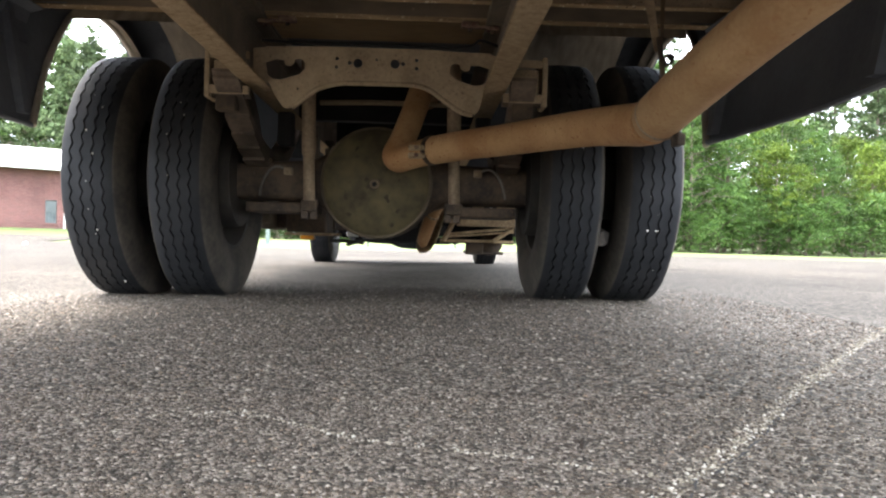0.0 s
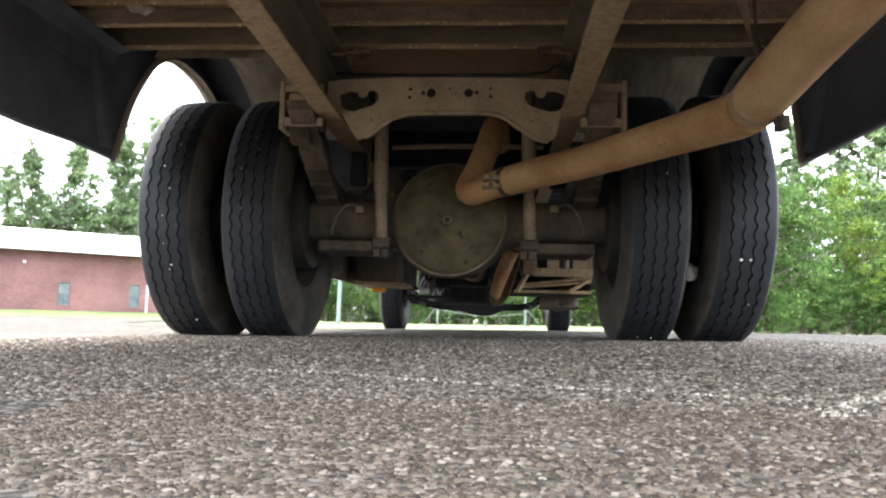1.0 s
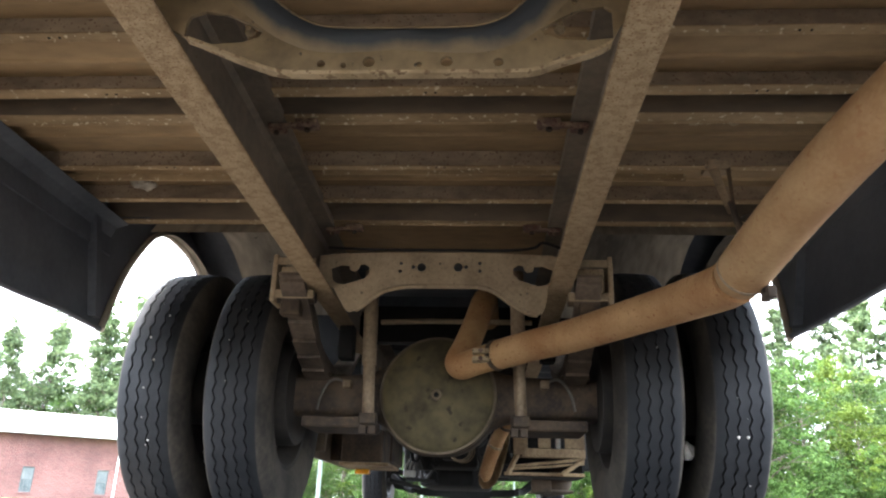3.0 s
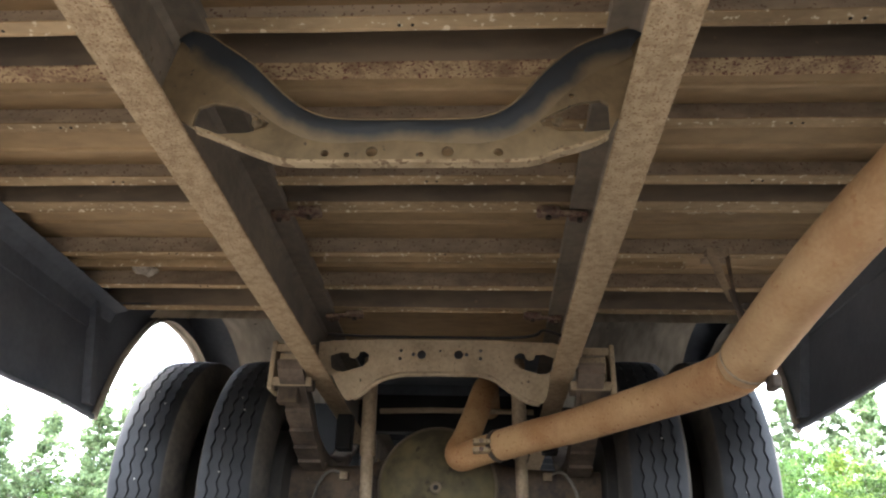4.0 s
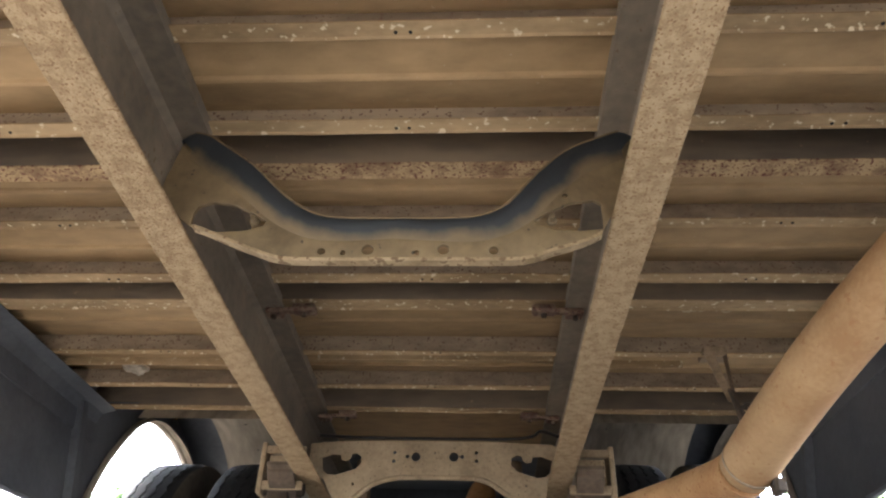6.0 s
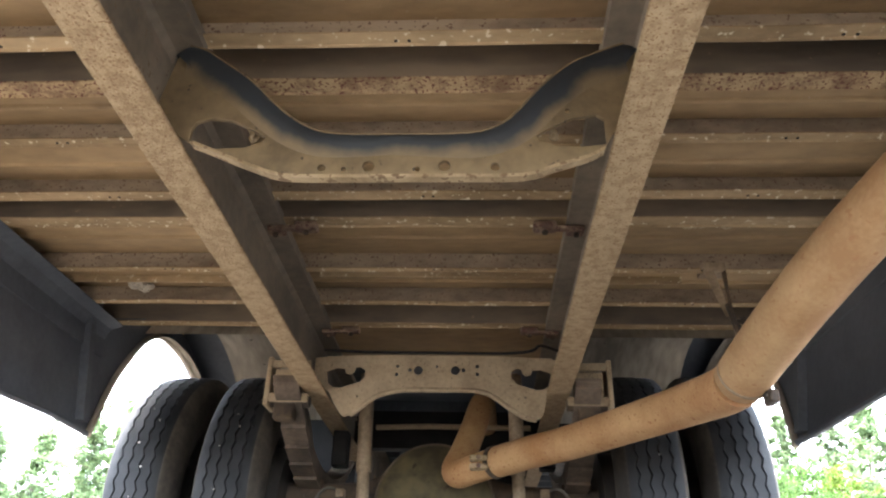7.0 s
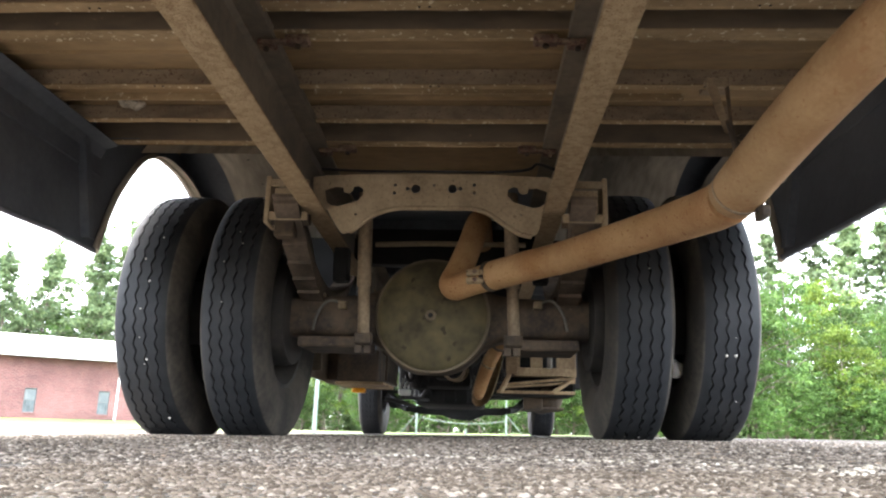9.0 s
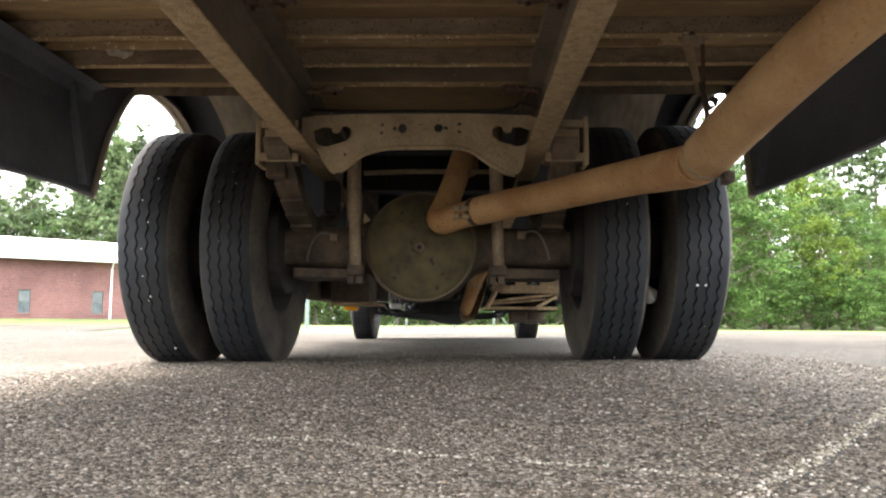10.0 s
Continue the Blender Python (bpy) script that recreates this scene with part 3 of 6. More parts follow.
lowc = [(0.410, 0.753), (0.354, 0.741), (0.315, 0.720), (0.260, 0.701), (0.209, 0.684), (0.102, 0.683), (0.007, 0.683), (-0.088, 0.683), (-0.175, 0.685), (-0.225, 0.701), (-0.276, 0.723), (-0.340, 0.751), (-0.400, 0.763)]


eye_l = [(-0.346, 0.753), (-0.346, 0.777), (-0.340, 0.793), (-0.316, 0.802), (-0.278, 0.796), (-0.242, 0.777), (-0.216, 0.760), (-0.221, 0.750), (-0.250, 0.740), (-0.297, 0.738), (-0.331, 0.742)]
eye_r = [(0.344, 0.753), (0.344, 0.777), (0.344, 0.793), (0.331, 0.802), (0.293, 0.796), (0.256, 0.777), (0.231, 0.760), (0.236, 0.750), (0.264, 0.740), (0.312, 0.738), (0.344, 0.742)]
tiny = [circle(u, v, r, n) for u, v, r, n in ((-0.116, 0.699, 0.007, 10), (-0.040, 0.702, 0.010, 12), (-0.080, 0.696, 0.005, 10), (0.040, 0.696, 0.005, 10), (0.083, 0.702, 0.010, 12), (0.164, 0.700, 0.008, 10), (-0.240, 0.822, 0.005, 8), (-0.207, 0.812, 0.005, 8), (0.250, 0.806, 0.005, 8), (0.285, 0.811, 0.005, 8))]
low_in = [p for p in smooth_line(lowc, 3) if abs(p[0] + 0.004) < 0.352]
out2 = smooth_line(topc, 2) + [(0.418, 0.765), (0.356, 0.765)] + low_in + [(-0.365, 0.765), (-0.426, 0.765)]
cross2 = bpart("cross_member", prism(out2, C2, C2 + 0.007, "y", holes=[eye_l, eye_r] + tiny), M_DUSTED, "dust-coated dropped crossmember with a blue-black upper roll")
bm = bmesh.new()
lp = low_in
va = [bm.verts.new((x, C2 - 0.003, z - 0.004)) for x, z in lp]
vb = [bm.verts.new((x, C2 + 0.012, z - 0.005)) for x, z in lp]
vc = [bm.verts.new((x, C2 + 0.012, z + 0.001)) for x, z in lp]
vd = [bm.verts.new((x, C2 - 0.003, z + 0.002)) for x, z in lp]
for a, b in ((va, vb), (vb, vc), (vc, vd), (vd, va)):
    for i in range(len(lp) - 1):
        bm.faces.new((a[i], a[i + 1], b[i + 1], b[i]))
bpart("lower_lip", bm, M_CHIP, "chipped pale lower lip", parent=cross2)
# blue-black rolled band along the upper edge
bm = bmesh.new()
dust = bm.verts.layers.float.new("dust")
lp = smooth_line(topc, 3)
rows = []
for n_, (x, z) in enumerate(lp):
    a, c = lp[max(n_ - 1, 0)], lp[min(n_ + 1, len(lp) - 1)]
    d = (Vector(c) - Vector(a)).normalized()
    nx, nz = d.y, -d.x
    wide = 0.034 + 0.022 * min(1.0, abs(x) / 0.3)
    rows.append([bm.verts.new((x + nx * q * wide, C2 + dy, z + nz * q * wide)) for q, dy in ((1.0, -0.001), (0.75, -0.007), (0.45, -0.012), (0.18, -0.013), (-0.02, -0.008), (-0.08, 0.004), (-0.04, 0.012))])
    for v, q in zip(rows[-1], (1.0, 0.75, 0.45, 0.2, 0.0, 0.0, 0.0)):
        v[dust] = q
for a, c in zip(rows, rows[1:]):
    for q in range(6):
        bm.faces.new((a[q], a[q + 1], c[q + 1], c[q]))
bpart("upper_roll", bm, M_CROSSDK, "blue-black rolled upper band", parent=cross2, smooth=True)
# thin pale tube that paints the lit upper lip of the roll
rim_line = [(x, C2 - 0.007, z + 0.003) for x, z in smooth_line(topc[1:-1], 3)]
bpart("upper_rim", tube(rim_line, 0.0026, 6), M_DUSTED, "pale line for the light on the upper edge", parent=cross2, smooth=True)
for x in (-0.242, 0.262):
    bpart("bolt", lathe([(0, 0.010), (0.005, 0.010), (0.006, 0.0), (0.009, -0.002), (0.009, -0.006), (0, -0.006)], (x, C2 + 0.012, 0.770), (0, -1, 0), 8), M_DUSTED, parent=cross2)


# ---- wheels ----
def tyre_mesh(name, radius, tread, section, flat):
    """A tyre with four wavy grooves, turned round the x axis; flat: where the ground cuts it, below the hub."""
    seg, waves = 324, 54
    half, sec = tread / 2, section / 2
    # (x, radius, wave share, material)
    prof = [(-sec * 0.72, radius * 0.58), (-sec * 0.90, radius * 0.63), (-sec, radius * 0.76), (-sec * 0.99, radius * 0.83), (-sec * 0.95, radius * 0.90), (-half - 0.006, radius * 0.945), (-half, radius * 0.975), (-half + 0.006, radius * 0.986)]
    rows = [(x, r, 0.0, 1) for x, r in prof]
    for g in (-0.6, -0.2, 0.2, 0.6):
        c = g * half
        crown = radius * (1.0 - 0.012 * g * g)
        rows += [(c - 0.0032, crown, 1, 0), (c - 0.0020, crown - 0.008, 1, 0), (c + 0.0020, crown - 0.008, 1, 0), (c + 0.0032, crown, 1, 0)]
    rows += [(-x, r, 0.0, 1) for x, r in reversed(prof)]
    ang = np.arange(seg) / seg * 2 * np.pi
    tri = np.abs(((np.arange(seg) * waves / seg) % 1.0) * 2 - 1) * 2 - 1
    verts = np.zeros((len(rows), seg, 3))
    for i, (x, r, w, _) in enumerate(rows):
        xx = x + w * 0.005 * tri
        verts[i, :, 0], verts[i, :, 1], verts[i, :, 2] = xx, r * np.sin(ang), r * np.cos(ang)
    verts[..., 2] = np.maximum(verts[..., 2], -flat)
    # the sides bulge a little where the tyre stands
    low = np.clip((-verts[..., 2] - 0.6 * radius) / (0.4 * radius), 0, 1)
    verts[..., 0] *= 1 + 0.05 * low
    faces, mats = [], []
    for i in range(len(rows) - 1):
        for k in range(seg):
            k2 = (k + 1) % seg
            faces.append((i * seg + k, i * seg + k2, (i + 1) * seg + k2, (i + 1) * seg + k))
            mats.append(1 if rows[i][3] and rows[i + 1][3] else 0)
    me = bpy.data.meshes.new(name)
    me.from_pydata([tuple(v) for v in verts.reshape(-1, 3)], [], faces)
    me.materials.append(M_RUBBER)
    me.materials.append(M_RUBSIDE)
    me.polygons.foreach_set("material_index", mats)
    me.polygons.foreach_set("use_smooth", [True] * len(faces))
    me.update()
    me.set_sharp_from_angle(angle=radians(38))
    return me


def rim_mesh(name, r, width):
    bm = bmesh.new()
    h = width / 2
    lathe([(r * 1.04, -h), (r * 1.04, -h + 0.012), (r * 0.97, -h + 0.02), (r * 0.93, 0), (r * 0.97, h - 0.02), (r * 1.04, h - 0.012), (r * 1.04, h), (r * 0.95, h - 0.004), (r * 0.90, h * 0.5),
           (r * 0.88, 0.0), (r * 0.60, 0.02), (r * 0.42, 0.0), (r * 0.30, 0.0), (r * 0.30, -0.012), (r * 0.42, -0.012), (r * 0.60, 0.008), (r * 0.86, -0.012), (r * 0.90, -h * 0.5), (r * 0.95, -h + 0.004), (r * 1.04, -h)],
          (0, 0, 0), (1, 0, 0), 48, bm)
    bmesh.ops.recalc_face_normals(bm, faces=bm.faces)
    for f in bm.faces:
        f.smooth = True
    me = bpy.data.meshes.new(name)
    bm.to_mesh(me)
    bm.free()
    me.materials.append(M_RIM)
    me.set_sharp_from_angle(angle=radians(35))
    return me


TYRE_R = 0.482
tyre_data = tyre_mesh("tyre", TYRE_R, 0.186, 0.228, TYRE_R - 0.014)
rim_data = rim_mesh("wheel", 0.285, 0.18)
front_data = tyre_mesh("tyre", 0.475, 0.170, 0.205, 0.475 - 0.012)
for i, (x, y, data, rr) in enumerate(((-1.012, AXLE_Y, tyre_data, TYRE_R), (-0.712, AXLE_Y, tyre_data, TYRE_R), (0.696, AXLE_Y, tyre_data, TYRE_R), (0.980, AXLE_Y, tyre_data, TYRE_R),
                                      (-0.815, FRONT_Y, front_data, 0.475), (0.715, FRONT_Y, front_data, 0.475))):
    wheel = new("wheel", rim_data)
    wheel.parent = bus
    wheel.location = (x, y, lift(x, y) + rr - 0.013)
    tyre = new("tyre", data)
    tyre.parent = wheel
    tyre["label"] = "worn black tyre with wavy tread grooves"

# stones caught in the tread and between the duals
rng = random.Random(7)


def stone_bm(center, r, squash=(1, 1, 1), seed=0, bm=None):
    bm = bm or bmesh.new()
    rr = random.Random(seed)
    geo = bmesh.ops.create_icosphere(bm, subdivisions=2, radius=1.0)
    for v in geo["verts"]:
        k = r * (0.8 + 0.4 * rr.random())
        v.co = Vector((v.co.x * k * squash[0], v.co.y * k * squash[1], v.co.z * k * squash[2])) + Vector(center)
    return bm


bm = bmesh.new()
for cx, spots in ((0.980, ((-0.018, 0.5, 5), (0.012, 0.5, 5), (-0.02, 0.75, 2), (0.01, 0.62, 2), (0.035, 0.2, 3))),
                  (-1.012, ((0.0, 0.25, 3), (0.02, 0.45, 4), (-0.01, 0.62, 4), (0.02, -0.1, 4), (0.012, -0.13, 3), (0.0, 0.05, 3), (0.05, -0.5, 4), (0.03, 0.8, 3), (-0.01, 0.9, 2.5))),
                  (-0.712, ((-0.03, 0.6, 3), (0.0, 0.85, 3), (0.02, 0.75, 2.5), (-0.02, 0.3, 3))),
                  (0.696, ((0.02, 0.55, 3), (-0.02, -0.6, 3), (0.03, -0.7, 3)))):
    for dx, s, mm in spots:
        # s: the sine of the height on the tyre's back
        a = math.asin(max(-0.95, min(0.95, s - 0.9 if cx > 0.9 else s - 0.35)))
        z0 = lift(cx, AXLE_Y) + TYRE_R - 0.013
        stone_bm((cx + dx, AXLE_Y - (TYRE_R - 0.002) * math.cos(a), z0 + (TYRE_R - 0.002) * math.sin(a)), 0.0010 * mm, seed=int(1000 * s) + int(cx * 10), bm=bm)
ob = bpart("caught_grit", bm, M_PEBBLE, "pale grit caught in the treads")
ob["kind"] = "stuff"
bpart("wedged_stone", stone_bm((0.856, 3.755, 0.262), 0.034, (0.7, 0.8, 1.0), 3), M_PEBBLE, "pale stone wedged between the dual tyres", smooth=True)

# ---- rear axle ----
AX_Z = 0.468
COV = (-0.034, 3.83, 0.455)


def banjo():
    """One smooth casting: square-shouldered tubes that swell into a round bowl."""
    bm = bmesh.new()
    secs = []
    n = 28
    for k in range(61):
        x = -0.60 + 1.17 * k / 60
        dx = abs(x - COV[0])
        bowl = math.sqrt(max(0.0, 0.218 ** 2 - dx * dx))
        flare = 0.080 + 0.085 / (1 + (dx / 0.20) ** 6)
        h = min(0.218, (bowl ** 6 + flare ** 6) ** (1 / 6))
        mix = (h - 0.08) / 0.138
        d = 0.078 + 0.030 * mix
        zc = 0.458 - 0.004 * mix
        row = []
        for q in range(n):
            a = 2 * math.pi * q / n
            c, s_ = math.cos(a), math.sin(a)
            p = 0.45 + 0.15 * mix
            row.append(bm.verts.new((x, AXLE_Y + d * math.copysign(abs(c) ** p, c), zc + h * math.copysign(abs(s_) ** p, s_))))
        secs.append(row)
    for a, c in zip(secs, secs[1:]):
        for q in range(n):
            bm.faces.new((a[q], a[(q + 1) % n], c[(q + 1) % n], c[q]))
    bm.faces.new(secs[0])
    bm.faces.new(secs[-1][::-1])
    return bm


axle = bpart("axle_housing", banjo(), M_GRIME, "grimy cast rear axle housing", smooth=True)
cov = lathe([(0.0, 0.050), (0.03, 0.050), (0.09, 0.044), (0.14, 0.033), (0.176, 0.018), (0.198, 0.005), (0.208, -0.002), (0.211, -0.007), (0.211, -0.012), (0.0, -0.012)], COV, (0, -1, 0), 72)
bpart("differential_cover", cov, M_COVER, "round olive-brown differential cover", smooth=True, parent=axle)
bpart("cover_flange", lathe([(0.20, -0.0125), (0.213, -0.0125), (0.219, -0.015), (0.223, -0.024), (0.224, -0.045), (0.20, -0.045)], COV, (0, -1, 0), 72), M_RIMCOAT, "oily brown banjo rim, paled for light off the ground", smooth=True, parent=axle)
bpart("bowl", lathe([(0.10, 0.20), (0.15, 0.14), (0.185, 0.06), (0.198, 0.0), (0.185, -0.03), (0.0, -0.03)], (COV[0], AXLE_Y + 0.09, COV[2]), (0, 1, 0), 48), M_AXLE, parent=axle, smooth=True)
plug_at = (COV[0] - 0.002, COV[1] - 0.052, COV[2] - 0.010)
bpart("drain_plug", lathe([(0.010, 0.000), (0.010, 0.006), (0.016, 0.006), (0.019, 0.003), (0.021, -0.004), (0.010, -0.004)], plug_at, (0, -1, 0), 18), M_RIMCOAT, parent=axle)
bpart("plug_socket", lathe([(0, 0.001), (0.0098, 0.001), (0.0098, -0.004), (0, -0.004)], plug_at, (0, -1, 0), 8), M_HOLE, parent=axle)
for s in (-1, 1):
    dx = -0.012
    # brake drums and backing
    bpart("brake_drum", lathe([(0.0, 0.0), (0.20, 0.0), (0.205, 0.03), (0.205, 0.15), (0.17, 0.17), (0.0, 0.17)], (dx + s * 0.585, AXLE_Y, AX_Z), (s, 0, 0), 40), M_RIM, parent=axle, smooth=True)
    bpart("hub", lathe([(0.0, 0.0), (0.13, 0.0), (0.13, 0.40), (0.10, 0.47), (0.0, 0.47)], (dx + s * 0.66, AXLE_Y, AX_Z), (s, 0, 0), 32), M_RIM, parent=axle, smooth=True)
    # spring seat and its clamp plate
    x0, x1 = sorted((dx + s * 0.27, dx + s * 0.535))
    plate = bpart("spring_plate", boxes((x0, x1, AXLE_Y - 0.14, AXLE_Y + 0.12, AX_Z - 0.142, AX_Z - 0.10), bevel=0.008), M_GRIME, "oily spring clamp plate")
    bm = boxes(*[(x - 0.014, x + 0.014, AXLE_Y - 0.146, AXLE_Y - 0.118, AX_Z - 0.165, AX_Z - 0.085) for x in (dx + s * 0.30, dx + s * 0.265)], bevel=0.003)
    bpart("u_bolt", bm, M_GRIME, parent=plate)
    seat = boxes((min(dx + s * 0.445, dx + s * 0.555), max(dx + s * 0.445, dx + s * 0.555), AXLE_Y - 0.095, AXLE_Y + 0.095, 0.525, 0.542), bevel=0.004)
    bpart("spring_seat", seat, M_AXLE, parent=plate)
    # leaf spring: bent leaves from the rear hanger over the axle and on
    spring = None
    for k in range(6):
        bm = bmesh.new()
        half = 0.62 - (0.012 if k < 2 else 0.085) * k
        xs0, xs1 = sorted((dx + s * 0.455, dx + s * 0.54))
        pts = []
        for j in range(13):
            u = -1 + j / 6
            pts.append((AXLE_Y + u * half + 0.02, AX_Z + 0.10 - 0.0125 * k + 0.205 * (u * half / 0.62) ** 2))
        ol = pts + [(y, z + 0.011) for y, z in reversed(pts)]
        prism(ol, xs0, xs1, "x", bm=bm)
        if spring is None:
            spring = bpart("leaf_spring", bm, M_SPRING, "dusty rear leaf spring")
        else:
            bpart("leaf", bm, M_SPRING, parent=spring)
    # rear hanger bracket with its shackle
    xh0, xh1 = sorted((s * 0.434 + dx, s * 0.585 + dx))
    hy = 3.44
    bm = boxes((xh0, xh1, hy, hy + 0.012, 0.835, 0.862), (xh0, xh1, hy, hy + 0.012, 0.715, 0.745), (xh0 + 0.03, xh1 - 0.03, hy + 0.004, hy + 0.09, 0.75, 0.83), bevel=0.004)
    hanger = bpart("spring_hanger", bm, M_CROSS, "dusty rear spring hanger")
    xe = s * 0.585 + dx
    bpart("hanger_plate", boxes((min(xe, xe - s * 0.018), max(xe, xe - s * 0.018), hy - 0.004, hy + 0.10, 0.702, 0.872), bevel=0.005), M_CROSS, parent=hanger)
    bpart("shackle_pin", tube([(xh0, hy + 0.04, 0.725), (xh1, hy + 0.04, 0.725)], 0.02, 14), M_AXLE, parent=hanger, smooth=True)
    bpart("shackle", boxes((xh0 + 0.035, xh1 - 0.045, hy + 0.01, hy + 0.06, 0.66, 0.76), bevel=0.006), M_AXLE, parent=hanger)
    # shock absorber
    sx = -0.302 if s < 0 else 0.264
    top_x = sx - s * 0.0 + (-0.004 if s < 0 else -0.001)
    shock = bpart("shock_absorber", tube([(top_x, 3.805, 0.93), (sx + 0.006, 3.80, 0.555)], 0.0275, 18), M_SHOCK, "dusty tubular shock absorber", smooth=True)
    bpart("lower_tube", tube([(sx + 0.006, 3.80, 0.56), (sx + 0.012, 3.80, 0.375)], 0.0225, 18), M_SHOCK, parent=shock, smooth=True)
    bpart("eye", boxes((sx - 0.02, sx + 0.045, 3.78, 3.83, 0.335, 0.375), bevel=0.006), M_AXLE, parent=shock)
    # bump stop under the rail, brake hose on the axle
    bpart("bump_stop", boxes((s * 0.40 - 0.03 + dx, s * 0.40 + 0.03 + dx, 3.90, 3.97, 0.60, 0.735), bevel=0.006), M_BLACK)
    hx, hz = (-0.387, 0.494) if s < 0 else (0.370, 0.505)
    hose = [(hx + s * 0.008, 3.862, hz + 0.006), (hx + s * 0.045, 3.856, hz + 0.016), (hx + s * 0.075, 3.856, hz - 0.004), (hx + s * 0.100, 3.860, hz - 0.050), (hx + s * 0.112, 3.87, hz - 0.10)]
    bpart("brake_hose", tube(hose, 0.0055, 8, steps=5), M_HOSE, "thin grey brake hose", smooth=True)
    bpart("hose_bracket", boxes((hx - 0.016, hx + 0.016, 3.850, 3.889, hz - 0.016, hz + 0.013), (hx - 0.010, hx + 0.010, 3.843, 3.8495, hz - 0.010, hz + 0.007), bevel=0.003), M_SHOCK)

# ---- exhaust ----
first = [(0.16, 4.55, 0.90), (0.15, 4.25, 0.905), (0.139, 3.97, 0.865), (0.107, 3.84, 0.735), (0.07, 3.73, 0.61), (0.046, 3.69, 0.552), (0.062, 3.665, 0.532), (0.11, 3.645, 0.545), (0.191, 3.60, 0.562)]
up_pipe = bpart("exhaust_pipe", tube(first, 0.049, 24, steps=5), M_EXH, "rust-tan exhaust pipe", smooth=True)
second = [(0.185, 3.604, 0.561), (0.3, 3.48, 0.57), (0.4173, 3.3271, 0.5705), (0.6019, 2.9709, 0.5613), (0.6559, 2.7694, 0.5415), (0.6742, 2.6476, 0.5266), (0.6817, 2.5828, 0.524)]
bpart("pipe_section", tube(second, [0.052, 0.052, 0.0515, 0.0515, 0.0515, 0.052, 0.0525], 24, steps=5), M_EXH, parent=up_pipe, smooth=True)
third = [(0.6818, 2.566, 0.5265), (0.6845, 2.5373, 0.5306), (0.6984, 2.4271, 0.5577), (0.7318, 2.269, 0.606), (0.7867, 2.1295, 0.6637), (0.8658, 1.9528, 0.7269), (0.9588, 1.7482, 0.7362)]
bpart("tail_pipe", tube(third, [0.0535, 0.0548, 0.0550, 0.0550, 0.0550, 0.0550, 0.0550], 28, steps=6), M_EXH2, "dust-coated tail pipe", parent=up_pipe, smooth=True)
d1 = (Vector(second[-1]) - Vector(third[2])).normalized()
bpart("clamp_band", ring((0.6845, 2.542, 0.5288), d1, 0.0566, 0.052, 0.006), M_SHOCK, parent=up_pipe)
bpart("clamp_bolt", boxes((0.7125, 0.7312, 2.4999, 2.5467, 0.4615, 0.4876), (0.7088, 0.7238, 2.5139, 2.5373, 0.4736, 0.5063), bevel=0.004), M_GRIME, parent=up_pipe)
bpart("clamp_ring", ring((0.188, 3.602, 0.5615), Vector(second[1]) - Vector(second[0]), 0.0555, 0.048, 0.02), M_AXLE, parent=up_pipe)
for z in (0.538, 0.566):
    ear = bpart("clamp_ear", boxes((0.098, 0.160, 3.552, 3.600, z - 0.009, z + 0.009), bevel=0.006), M_CHIP, "worn bright clamp ear", parent=up_pipe)
    bpart("clamp_nut", lathe([(0, -0.008), (0.008, -0.008), (0.008, 0.004), (0, 0.004)], (0.128, 3.548, z), (0, 1, 0), 6), M_CLIP, parent=ear)
# hanger bracket from the floor to the clamp: two legs, a stem and a small coil
stem = tube([(0.706, 2.635, 0.725), (0.704, 2.615, 0.695), (0.700, 2.58, 0.630), (0.692, 2.55, 0.580)], 0.0065, 8, steps=4)
hang = bpart("pipe_hanger", stem, M_GRIME, "rusty exhaust hanger bracket with two legs", smooth=True)
bpart("hanger_foot", boxes((0.770, 0.850, 2.995, 3.030, RIB_Z - 0.004, RIB_Z + 0.010), bevel=0.002), M_SHOCK, parent=hang)
for (xa, ya, za), (xb, yb, zb), w in (((0.701, 2.72, 0.858), (0.699, 2.62, 0.690), 0.0125), ((0.739, 2.72, 0.858), (0.709, 2.625, 0.700), 0.0045)):
    lm = bmesh.new()
    lr = []
    for k in range(9):
        f = k / 8
        x, y, z = xa + (xb - xa) * f, ya + (yb - ya) * f, za + (zb - za) * f
        tw = w * (1.0 - 0.5 * f)
        lr.append([lm.verts.new(p) for p in ((x - tw, y, z), (x + tw, y - 0.004, z), (x + tw, y - 0.001, z + 0.004), (x - tw, y + 0.003, z + 0.004))])
    for a, b in zip(lr, lr[1:]):
        for q in range(4):
            lm.faces.new((a[q], a[(q + 1) % 4], b[(q + 1) % 4], b[q]))
    lm.faces.new(lr[0][::-1])
    lm.faces.new(lr[-1])
    # lit and shaded side put into the colour: wide leg pale, thin leg dark
    bpart("hanger_leg", lm, M_SHOCK if w > 0.01 else M_GRIME, parent=hang)
bpart("hanger_yoke", boxes((0.690, 0.744, 2.714, 2.722, 0.848, 0.876), (0.690, 0.744, 2.7225, 2.745, 0.870, 0.876), bevel=0.002), M_SHOCK, parent=hang)
bpart("hanger_rod", tube([(0.722, 2.735, 0.880), (0.765, 2.88, 0.945), (0.806, 3.01, RIB_Z)], 0.008, 8), M_GRIME, parent=hang, smooth=True)
coil = [(0.724 + 0.011 * math.cos(k * 0.7), 2.605 + 0.001 * k, 0.672 + 0.011 * math.sin(k * 0.7)) for k in range(36)]
bpart("coil", tube(coil, 0.0022, 6), M_GRIME, parent=hang, smooth=True)

# small lump of sealant and a chipped patch on the floor
bm = bmesh.new()
